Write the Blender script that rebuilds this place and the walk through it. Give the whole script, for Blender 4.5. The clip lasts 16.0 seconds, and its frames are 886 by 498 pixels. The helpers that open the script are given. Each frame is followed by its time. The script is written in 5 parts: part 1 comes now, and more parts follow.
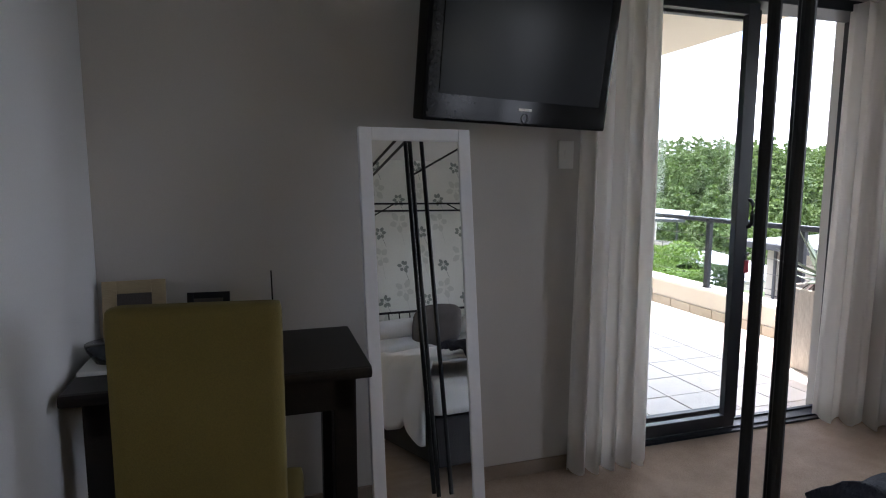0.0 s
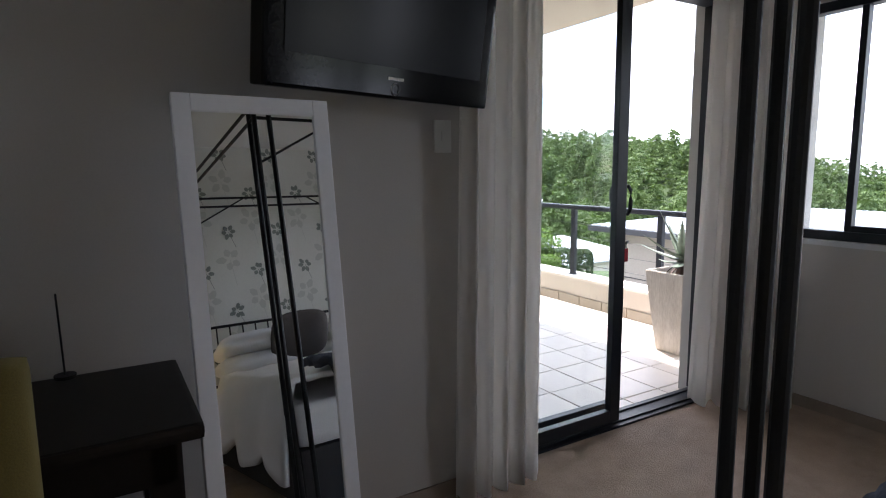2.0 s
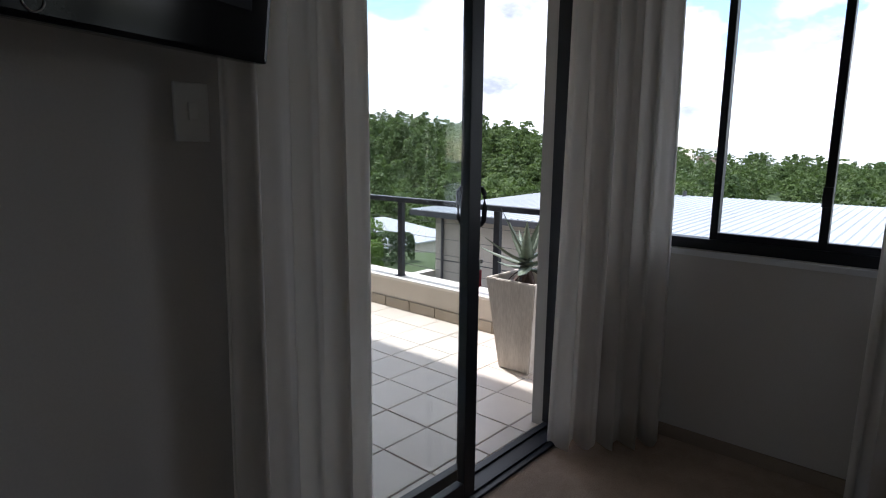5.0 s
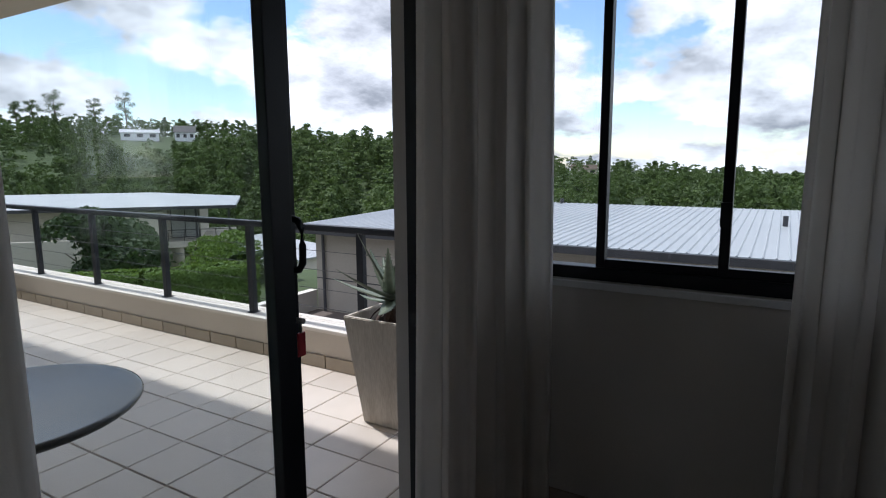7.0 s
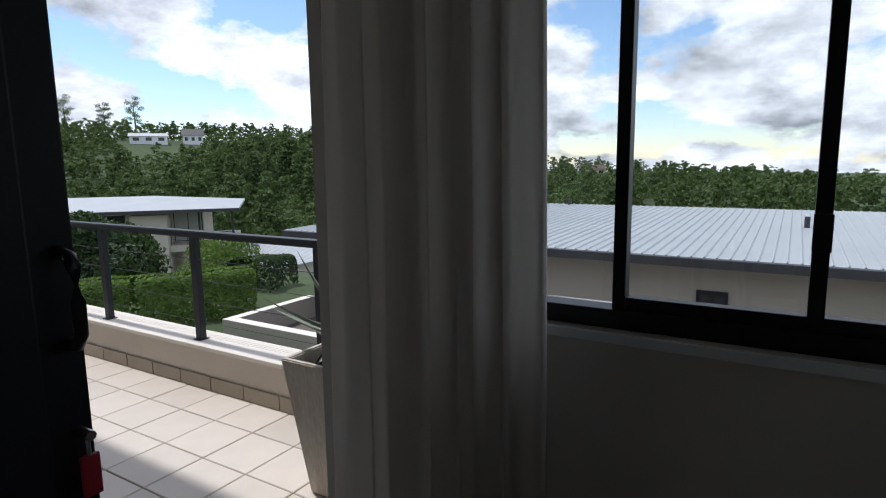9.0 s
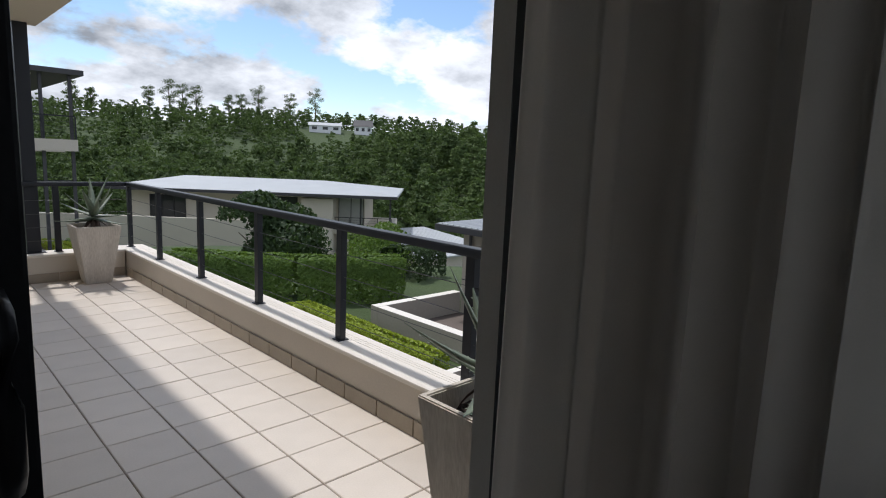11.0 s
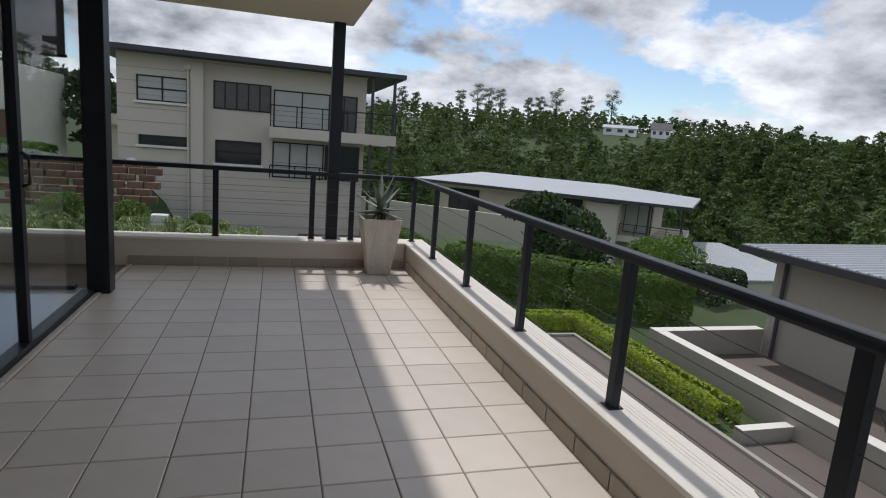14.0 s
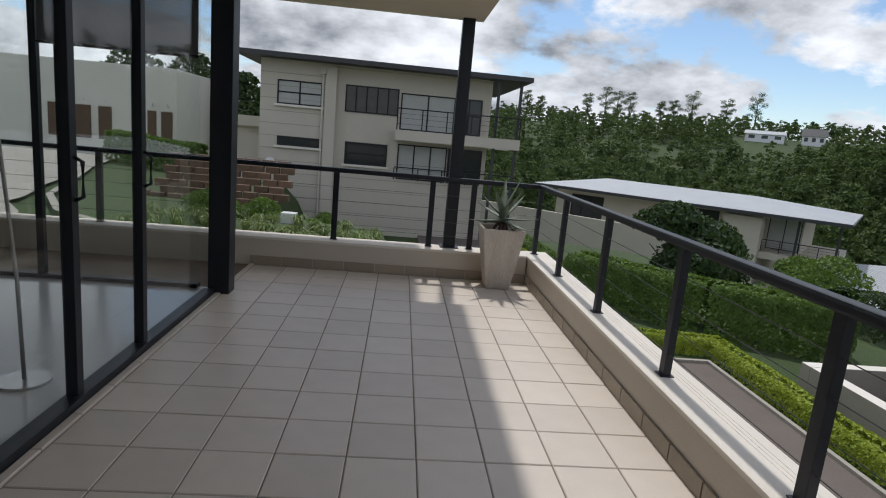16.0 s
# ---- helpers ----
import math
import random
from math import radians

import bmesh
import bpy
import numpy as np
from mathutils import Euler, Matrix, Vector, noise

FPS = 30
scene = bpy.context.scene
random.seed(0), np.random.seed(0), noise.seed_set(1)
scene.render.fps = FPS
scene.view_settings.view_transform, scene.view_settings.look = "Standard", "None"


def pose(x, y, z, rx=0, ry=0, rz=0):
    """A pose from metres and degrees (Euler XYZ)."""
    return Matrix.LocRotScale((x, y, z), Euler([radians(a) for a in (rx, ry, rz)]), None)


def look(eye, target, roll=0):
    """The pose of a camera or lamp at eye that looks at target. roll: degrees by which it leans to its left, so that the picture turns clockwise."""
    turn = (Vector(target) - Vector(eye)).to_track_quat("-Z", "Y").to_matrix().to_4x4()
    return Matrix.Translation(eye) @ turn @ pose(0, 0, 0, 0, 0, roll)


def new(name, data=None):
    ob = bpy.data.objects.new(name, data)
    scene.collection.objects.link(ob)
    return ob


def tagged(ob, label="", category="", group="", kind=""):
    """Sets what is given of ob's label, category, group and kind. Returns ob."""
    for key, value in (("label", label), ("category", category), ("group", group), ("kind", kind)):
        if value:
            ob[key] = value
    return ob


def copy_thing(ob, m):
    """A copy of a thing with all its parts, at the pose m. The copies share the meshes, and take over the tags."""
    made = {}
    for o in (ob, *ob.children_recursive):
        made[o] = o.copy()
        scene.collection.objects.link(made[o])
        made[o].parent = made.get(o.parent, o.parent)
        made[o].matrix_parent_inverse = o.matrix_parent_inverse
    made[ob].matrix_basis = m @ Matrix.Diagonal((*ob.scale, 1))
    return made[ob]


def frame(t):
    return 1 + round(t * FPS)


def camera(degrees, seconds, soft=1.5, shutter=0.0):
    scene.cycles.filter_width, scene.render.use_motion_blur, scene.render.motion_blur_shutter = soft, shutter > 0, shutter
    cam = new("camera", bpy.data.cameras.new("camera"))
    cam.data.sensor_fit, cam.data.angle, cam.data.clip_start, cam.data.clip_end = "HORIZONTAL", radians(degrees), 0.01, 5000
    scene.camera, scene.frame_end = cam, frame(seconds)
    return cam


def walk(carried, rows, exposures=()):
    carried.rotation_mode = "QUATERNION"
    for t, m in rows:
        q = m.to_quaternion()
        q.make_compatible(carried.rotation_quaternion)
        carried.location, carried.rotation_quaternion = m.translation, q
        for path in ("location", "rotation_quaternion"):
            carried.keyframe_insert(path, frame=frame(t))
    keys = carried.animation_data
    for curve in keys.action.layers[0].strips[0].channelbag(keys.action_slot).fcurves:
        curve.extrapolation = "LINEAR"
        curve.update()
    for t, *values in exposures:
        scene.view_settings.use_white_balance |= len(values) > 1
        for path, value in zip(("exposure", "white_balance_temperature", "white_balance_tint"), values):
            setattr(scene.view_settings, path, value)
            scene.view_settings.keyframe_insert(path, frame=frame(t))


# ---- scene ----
cam = camera(74.8, 16.0, 1.1)
PATH = [
    (0, (-4.627, -2.516, 1.517), (-4.031, -0.622, 1.276), 0.1),
    (0.5, (-4.591, -2.417, 1.508), (-3.899, -0.558, 1.249), 0.2),
    (1, (-4.547, -2.302, 1.501), (-3.744, -0.492, 1.226), 0.3),
    (1.5, (-4.496, -2.217, 1.516), (-3.584, -0.46, 1.229), 0.5),
    (2, (-4.471, -2.094, 1.496), (-3.454, -0.393, 1.225), -0.5),
    (2.5, (-4.425, -1.918, 1.503), (-3.316, -0.278, 1.225), -0.4),
    (3, (-4.378, -1.773, 1.506), (-3.18, -0.197, 1.223), -0.3),
    (3.5, (-4.294, -1.709, 1.5), (-3.028, -0.188, 1.213), -0.0),
    (4, (-4.17, -1.629, 1.499), (-2.84, -0.164, 1.204), 0.0),
    (4.2, (-4.106, -1.559, 1.515), (-2.743, -0.129, 1.202), 0.3),
    (6.3, (-3.485, -1.183, 1.565), (-1.842, -0.082, 1.265), -0.3),
    (6.5, (-3.421, -1.166, 1.551), (-1.754, -0.102, 1.252), -0.3),
    (7, (-3.192, -1.098, 1.565), (-1.487, -0.097, 1.267), -0.3),
    (7.5, (-3.11, -1.075, 1.615), (-1.373, -0.129, 1.321), 0.4),
    (8, (-2.856, -0.999, 1.56), (-1.119, -0.054, 1.265), -0.1),
    (8.1, (-2.784, -0.97, 1.55), (-1.047, -0.023, 1.257), -0.0),
    (8.2, (-2.725, -0.957, 1.524), (-0.99, -0.006, 1.232), -0.3),
    (10.3, (-2.146, -0.598, 1.564), (-0.62, 0.66, 1.265), 1.9),
    (10.5, (-2.103, -0.549, 1.549), (-0.624, 0.762, 1.25), 2.1),
    (11, (-1.986, -0.413, 1.529), (-0.612, 1.007, 1.221), 2.4),
    (11.5, (-1.892, -0.274, 1.521), (-0.627, 1.242, 1.209), 3.0),
    (12, (-1.79, -0.161, 1.516), (-0.64, 1.443, 1.197), 3.3),
    (12.5, (-1.672, -0.042, 1.521), (-0.656, 1.649, 1.193), 3.7),
    (13, (-1.578, 0.077, 1.525), (-0.734, 1.858, 1.185), 4.0),
    (13.4, (-1.539, 0.188, 1.528), (-0.821, 2.022, 1.181), 4.4),
    (13.5, (-1.535, 0.208, 1.524), (-0.848, 2.054, 1.175), 4.3),
    (14, (-1.501, 0.388, 1.526), (-0.939, 2.274, 1.168), 4.5),
    (14.5, (-1.486, 0.533, 1.536), (-1.02, 2.443, 1.172), 4.7),
    (15, (-1.483, 0.625, 1.537), (-1.097, 2.553, 1.168), 5.0),
    (15.5, (-1.468, 0.73, 1.534), (-1.182, 2.674, 1.162), 5.1),
    (16, (-1.449, 0.888, 1.523), (-1.283, 2.844, 1.144), 5.2),
]
EXPOSURES = [(0, 2.6, 6100, 17), (2.5, 2.15, 6100, 17), (4.2, 1.5, 6100, 16), (6.3, 0.5, 6000, 14), (8.2, 0.1, 6000, 13), (10.3, 0.05, 6250, 12), (13, -0.35, 6250, 12), (16, -0.32, 6350, 11)]
walk(cam, [(t, look(eye, target, roll)) for t, eye, target, roll in PATH], EXPOSURES)

# ---- daylight ----
SUN_TO = Vector((0.09, 1.33, 2.75)).normalized()
world = bpy.data.worlds.new("world")
scene.world = world
world.use_nodes = True
wn, wl = world.node_tree.nodes, world.node_tree.links
sky = wn.new("ShaderNodeTexSky")
sky.sky_type = "NISHITA"
sky.sun_disc = False
sky.dust_density, sky.ozone_density, sky.air_density = 0.1, 2.5, 1.0
sky.sun_elevation = math.asin(SUN_TO.z)
sky.sun_rotation = math.atan2(SUN_TO.x, SUN_TO.y)
wbg = wn["Background"]
wbg.inputs["Strength"].default_value = 0.15
wco = wn.new("ShaderNodeTexCoord")
wsep = wn.new("ShaderNodeSeparateXYZ")
wl.new(wco.outputs["Generated"], wsep.inputs[0])
# flat cloud deck: direction divided by its height
wadd = wn.new("ShaderNodeMath"); wadd.operation = "ADD"; wadd.inputs[1].default_value = 0.42
wmax = wn.new("ShaderNodeMath"); wmax.operation = "MAXIMUM"; wmax.inputs[1].default_value = 0.03
wl.new(wsep.outputs["Z"], wadd.inputs[0]); wl.new(wadd.outputs[0], wmax.inputs[0])
wdiv = wn.new("ShaderNodeVectorMath"); wdiv.operation = "DIVIDE"
wcomb = wn.new("ShaderNodeCombineXYZ")
for i in range(3):
    wl.new(wmax.outputs[0], wcomb.inputs[i])
wl.new(wco.outputs["Generated"], wdiv.inputs[0]); wl.new(wcomb.outputs[0], wdiv.inputs[1])


def sky_noise(scale, detail, rough, shift):
    m = wn.new("ShaderNodeMapping")
    m.inputs["Location"].default_value = shift
    n = wn.new("ShaderNodeTexNoise")
    n.inputs["Scale"].default_value = scale
    n.inputs["Detail"].default_value = detail
    n.inputs["Roughness"].default_value = rough
    wl.new(wdiv.outputs[0], m.inputs["Vector"])
    wl.new(m.outputs[0], n.inputs["Vector"])
    return n


def sky_ramp(src, a, b, ca, cb):
    r = wn.new("ShaderNodeValToRGB")
    r.color_ramp.elements[0].position, r.color_ramp.elements[0].color = a, ca
    r.color_ramp.elements[1].position, r.color_ramp.elements[1].color = b, cb
    wl.new(src, r.inputs[0])
    return r


cover = sky_ramp(sky_noise(2.6, 11, 0.56, (3.1, 1.7, 0.4)).outputs["Fac"], 0.415, 0.485, (0, 0, 0, 1), (1, 1, 1, 1))
puff = sky_ramp(sky_noise(3.4, 10, 0.58, (0.9, 4.2, 2.0)).outputs["Fac"], 0.36, 0.68, (8.3, 8.55, 8.9, 1), (2.3, 2.5, 2.8, 1))
wmix = wn.new("ShaderNodeMixRGB")
wl.new(cover.outputs[0], wmix.inputs["Fac"])
wl.new(sky.outputs[0], wmix.inputs["Color1"])
wl.new(puff.outputs[0], wmix.inputs["Color2"])
wl.new(wmix.outputs[0], wbg.inputs["Color"])

sun = new("sun", bpy.data.lights.new("sun", "SUN"))
sun.data.energy, sun.data.angle, sun.data.color = 2.75, radians(1.8), (1.0, 0.97, 0.92)
sun.matrix_world = look((0, 0, 30), Vector((0, 0, 30)) - SUN_TO)


# ---- materials ----
def mat(name, color, color2=None, rough=0.6, metal=0.0, scale=6.0, fine=60.0, bump=0.15, depth=0.01, spread=0.5, stretch=(1, 1, 1), vary=0.0, spec=0.5):
    """Two scales of noise between two colours, with relief; vary: brightness by object."""
    m = bpy.data.materials.new(name)
    m.use_nodes = True
    n, l = m.node_tree.nodes, m.node_tree.links
    b = n["Principled BSDF"]
    b.inputs["Roughness"].default_value = rough
    b.inputs["Metallic"].default_value = metal
    b.inputs["Specular IOR Level"].default_value = spec
    color2 = color2 or tuple(c * 0.85 for c in color)
    co = n.new("ShaderNodeTexCoord")
    mp = n.new("ShaderNodeMapping")
    mp.inputs["Scale"].default_value = stretch
    l.new(co.outputs["Object"], mp.inputs["Vector"])
    big = n.new("ShaderNodeTexNoise")
    big.inputs["Scale"].default_value, big.inputs["Detail"].default_value = scale, 5
    small = n.new("ShaderNodeTexNoise")
    small.inputs["Scale"].default_value, small.inputs["Detail"].default_value = fine, 4
    l.new(mp.outputs[0], big.inputs["Vector"]); l.new(mp.outputs[0], small.inputs["Vector"])
    mixn = n.new("ShaderNodeMixRGB")
    mixn.inputs["Fac"].default_value = spread
    l.new(big.outputs["Fac"], mixn.inputs["Color1"]); l.new(small.outputs["Fac"], mixn.inputs["Color2"])
    ramp = n.new("ShaderNodeValToRGB")
    ramp.color_ramp.elements[0].position, ramp.color_ramp.elements[0].color = 0.32, (*color2, 1)
    ramp.color_ramp.elements[1].position, ramp.color_ramp.elements[1].color = 0.68, (*color, 1)
    l.new(mixn.outputs[0], ramp.inputs[0])
    out = ramp.outputs[0]
    if vary:
        info = n.new("ShaderNodeObjectInfo")
        rng = n.new("ShaderNodeMapRange")
        rng.inputs["To Min"].default_value, rng.inputs["To Max"].default_value = 1 - vary, 1 + vary
        l.new(info.outputs["Random"], rng.inputs["Value"])
        hsv = n.new("ShaderNodeHueSaturation")
        l.new(rng.outputs[0], hsv.inputs["Value"]); l.new(out, hsv.inputs["Color"])
        out = hsv.outputs[0]
    l.new(out, b.inputs["Base Color"])
    if bump:
        bp = n.new("ShaderNodeBump")
        bp.inputs["Strength"].default_value, bp.inputs["Distance"].default_value = bump, depth
        l.new(small.outputs["Fac"], bp.inputs["Height"])
        l.new(bp.outputs[0], b.inputs["Normal"])
    return m


def glass_mat(name, tint=(0.972, 0.984, 0.980), rough=0.0):
    """A thin pane: clear, with Fresnel gloss."""
    m = bpy.data.materials.new(name)
    m.use_nodes = True
    n, l = m.node_tree.nodes, m.node_tree.links
    n.remove(n["Principled BSDF"])
    tr, gl, mx = n.new("ShaderNodeBsdfTransparent"), n.new("ShaderNodeBsdfGlossy"), n.new("ShaderNodeMixShader")
    lw, pw, ml = n.new("ShaderNodeLayerWeight"), n.new("ShaderNodeMath"), n.new("ShaderNodeMath")
    pw.operation, pw.inputs[1].default_value = "POWER", 4.0
    ml.operation, ml.inputs[1].default_value, ml.inputs[2].default_value = "MULTIPLY_ADD", 0.40, 0.028
    lw.inputs["Blend"].default_value = 0.5
    l.new(lw.outputs["Facing"], pw.inputs[0]); l.new(pw.outputs[0], ml.inputs[0])
    tr.inputs[0].default_value = (*tint, 1)
    gl.inputs["Roughness"].default_value = rough
    l.new(ml.outputs[0], mx.inputs[0]); l.new(tr.outputs[0], mx.inputs[1]); l.new(gl.outputs[0], mx.inputs[2])
    l.new(mx.outputs[0], n["Material Output"].inputs["Surface"])
    return m


M_WALL = mat("wall_paint", (0.56, 0.535, 0.505), (0.525, 0.50, 0.47), 0.75, scale=1.5, fine=140, bump=0.12, depth=0.004)
M_WALL_WHITE = mat("white_paint", (0.72, 0.73, 0.74), (0.67, 0.68, 0.69), 0.7, scale=1.5, fine=140, bump=0.1, depth=0.004)
M_PAPER = mat("wallpaper_ground", (0.70, 0.69, 0.63), (0.64, 0.63, 0.58), 0.7, scale=3, fine=90, bump=0.05)
M_MOTIF = mat("wallpaper_leaf", (0.27, 0.29, 0.26), (0.18, 0.20, 0.18), 0.7)
M_MOTIF_PALE = mat("wallpaper_shadow_leaf", (0.56, 0.56, 0.51), (0.52, 0.52, 0.47), 0.7)
M_CEIL = mat("ceiling_paint", (0.74, 0.73, 0.70), (0.70, 0.69, 0.66), 0.8, scale=1, fine=120, bump=0.08)
M_SOFFIT = mat("soffit_paint", (0.74, 0.66, 0.53), (0.68, 0.605, 0.485), 0.8, scale=1, fine=90, bump=0.15)
M_CARPET = mat("carpet", (0.52, 0.40, 0.31), (0.32, 0.24, 0.18), 0.95, scale=9, fine=240, bump=0.9, depth=0.01, spread=0.65)
M_SKIRT = mat("skirting_carpet", (0.36, 0.29, 0.23), (0.28, 0.225, 0.18), 0.95, fine=240, bump=0.5)
M_PLASTER = mat("outside_plaster", (0.62, 0.55, 0.46), (0.55, 0.49, 0.41), 0.85, scale=2, fine=110, bump=0.35, depth=0.006)
M_COPING = mat("coping_paint", (0.78, 0.72, 0.64), (0.70, 0.645, 0.57), 0.8, scale=3, fine=90, bump=0.3, depth=0.005)
M_TILE = mat("floor_tile", (0.71, 0.63, 0.545), (0.63, 0.555, 0.475), 0.42, scale=5, fine=120, bump=0.06, depth=0.003, vary=0.06)
M_TILE_SKIRT = mat("skirting_tile", (0.38, 0.32, 0.245), (0.32, 0.265, 0.20), 0.5, scale=6, fine=100, bump=0.08, vary=0.08)
M_GROUT = mat("grout", (0.27, 0.21, 0.16), (0.17, 0.13, 0.10), 0.95, scale=4, fine=140, bump=0.4)
M_ALU = mat("dark_aluminium", (0.018, 0.020, 0.026), (0.013, 0.015, 0.02), 0.42, 0.0, scale=3, fine=160, bump=0.04, spec=0.32)
M_STEEL = mat("stainless_steel", (0.55, 0.55, 0.55), (0.45, 0.45, 0.45), 0.3, 1.0, scale=5, fine=120, bump=0.03)
M_GLASS = glass_mat("window_glass")
M_CURTAIN = mat("curtain_cloth", (0.88, 0.855, 0.825), (0.83, 0.805, 0.775), 0.9, scale=2, fine=300, bump=0.25, depth=0.003)
cn, cl = M_CURTAIN.node_tree.nodes, M_CURTAIN.node_tree.links
c_tr, c_mx = cn.new("ShaderNodeBsdfTranslucent"), cn.new("ShaderNodeMixShader")
c_tr.inputs[0].default_value = (0.84, 0.815, 0.78, 1)
c_mx.inputs[0].default_value = 0.48
cl.new(cn["Principled BSDF"].outputs[0], c_mx.inputs[1]); cl.new(c_tr.outputs[0], c_mx.inputs[2])
cl.new(c_mx.outputs[0], cn["Material Output"].inputs["Surface"])
M_WHITE_WOOD = mat("white_lacquer", (0.78, 0.79, 0.82), (0.74, 0.75, 0.78), 0.4, scale=3, fine=60, bump=0.03)
M_MIRROR = mat("mirror_silver", (0.9, 0.92, 0.92), (0.89, 0.91, 0.91), 0.0, 1.0, bump=0)
M_TV = mat("gloss_black_plastic", (0.006, 0.006, 0.007), (0.005, 0.005, 0.006), 0.12, scale=3, bump=0, spec=0.2)
M_SCREEN = mat("screen_black", (0.006, 0.007, 0.011), (0.005, 0.006, 0.009), 0.22, scale=3, bump=0, spec=0.13)
M_PLASTIC = mat("white_plastic", (0.78, 0.78, 0.76), (0.75, 0.75, 0.73), 0.35, bump=0)
M_DARKWOOD = mat("dark_stained_wood", (0.016, 0.012, 0.010), (0.009, 0.007, 0.006), 0.42, scale=4, fine=50, bump=0.12, stretch=(1, 8, 8), spec=0.25)
M_CHAIR = mat("olive_fabric", (0.165, 0.125, 0.028), (0.12, 0.092, 0.022), 0.92, scale=4, fine=320, bump=0.35, depth=0.003)
M_IRON = mat("black_iron", (0.012, 0.012, 0.014), (0.009, 0.009, 0.01), 0.5, scale=10, fine=120, bump=0.1, spec=0.3)
M_LINEN = mat("white_linen", (0.78, 0.77, 0.76), (0.72, 0.71, 0.70), 0.9, scale=5, fine=200, bump=0.3, depth=0.006)
M_CUSHION = mat("taupe_cloth", (0.10, 0.087, 0.08), (0.07, 0.06, 0.055), 0.9, scale=6, fine=260, bump=0.3)
M_THROW = mat("slate_blue_throw", (0.075, 0.085, 0.125), (0.045, 0.052, 0.08), 0.95, scale=25, fine=160, bump=0.9, depth=0.012)
M_BEDBASE = mat("dark_bed_base", (0.03, 0.028, 0.03), (0.02, 0.019, 0.02), 0.8, fine=150, bump=0.2)
M_PLANTER = mat("whitewashed_wood", (0.66, 0.60, 0.52), (0.47, 0.41, 0.34), 0.85, scale=3.5, fine=26, bump=0.6, depth=0.008, spread=0.6, stretch=(5, 5, 0.6))
M_SOIL = mat("soil", (0.05, 0.035, 0.025), (0.025, 0.018, 0.012), 0.95, scale=18, fine=80, bump=1.0, depth=0.02)
M_ALOE = mat("aloe_leaf", (0.20, 0.235, 0.165), (0.115, 0.15, 0.10), 0.5, scale=7, fine=40, bump=0.15)
M_ALOE_DRY = mat("aloe_dry_leaf", (0.115, 0.07, 0.05), (0.06, 0.036, 0.028), 0.8, scale=9, fine=60, bump=0.4)
M_ROOF = mat("metal_roof", (0.43, 0.45, 0.465), (0.36, 0.38, 0.395), 0.5, 0.15, scale=0.6, fine=9, bump=0.03)
M_HOUSE = mat("house_plaster", (0.60, 0.55, 0.475), (0.54, 0.495, 0.425), 0.9, scale=0.6, fine=18, bump=0.1)
M_HOUSE_PALE = mat("pale_plaster", (0.78, 0.74, 0.67), (0.72, 0.68, 0.61), 0.9, scale=0.6, fine=18, bump=0.1)
# house_plaster darkened for walls in shade; also the grey of kerb and joints
M_HOUSE_SHADE_GREY = mat("shade_grey_plaster", (0.40, 0.365, 0.315), (0.35, 0.32, 0.275), 0.9, scale=0.6, fine=18, bump=0.1)
M_DARKGLASS = mat("dark_window_glass", (0.03, 0.034, 0.04), (0.022, 0.026, 0.03), 0.08, scale=1, bump=0)
M_BLIND = mat("window_blind", (0.46, 0.47, 0.45), (0.40, 0.41, 0.39), 0.6, scale=2, fine=30, bump=0.05)
M_FASCIA = mat("dark_fascia", (0.055, 0.055, 0.06), (0.04, 0.04, 0.045), 0.6, scale=3, bump=0.05)
M_ASPHALT = mat("brown_paving", (0.165, 0.135, 0.115), (0.125, 0.10, 0.085), 0.95, scale=1.2, fine=45, bump=0.5)
M_GRASS = mat("lawn", (0.06, 0.092, 0.026), (0.034, 0.056, 0.016), 0.95, scale=0.5, fine=14, bump=0.7, depth=0.05)
M_HEDGE = mat("hedge_leaves", (0.15, 0.24, 0.045), (0.065, 0.12, 0.022), 0.7, scale=3, fine=24, bump=0.2)
M_HEDGE_LIME = mat("lime_hedge_leaves", (0.40, 0.47, 0.05), (0.24, 0.32, 0.035), 0.7, scale=4, fine=24, bump=0.2)
M_BUSH = mat("dark_bush_leaves", (0.045, 0.085, 0.022), (0.02, 0.042, 0.012), 0.65, scale=2, fine=20, bump=0.2)
M_WOODS = mat("forest_leaves", (0.115, 0.170, 0.042), (0.034, 0.066, 0.018), 0.75, scale=0.09, fine=0.5, bump=0)
def let_light_through(m, color, share):
    """Thin leaves: part of the light passes through."""
    n, l = m.node_tree.nodes, m.node_tree.links
    tr, mx = n.new("ShaderNodeBsdfTranslucent"), n.new("ShaderNodeMixShader")
    tr.inputs[0].default_value = (*color, 1)
    mx.inputs[0].default_value = share
    l.new(n["Principled BSDF"].outputs[0], mx.inputs[1]); l.new(tr.outputs[0], mx.inputs[2])
    l.new(mx.outputs[0], n["Material Output"].inputs["Surface"])


let_light_through(M_HEDGE, (0.16, 0.26, 0.03), 0.3)
let_light_through(M_HEDGE_LIME, (0.42, 0.50, 0.04), 0.3)
let_light_through(M_BUSH, (0.06, 0.11, 0.02), 0.25)
let_light_through(M_WOODS, (0.10, 0.16, 0.03), 0.25)
M_BARK = mat("bark", (0.14, 0.11, 0.085), (0.08, 0.06, 0.045), 0.95, scale=6, fine=40, bump=0.6)
M_CONCRETE = mat("drive_concrete", (0.36, 0.33, 0.29), (0.29, 0.265, 0.23), 0.9, scale=1.0, fine=30, bump=0.3)
M_DOORWOOD = mat("brown_door", (0.13, 0.065, 0.04), (0.09, 0.045, 0.028), 0.6, scale=4, fine=40, bump=0.1)
M_RED = mat("red_tag", (0.5, 0.03, 0.05), (0.42, 0.025, 0.04), 0.4, bump=0)
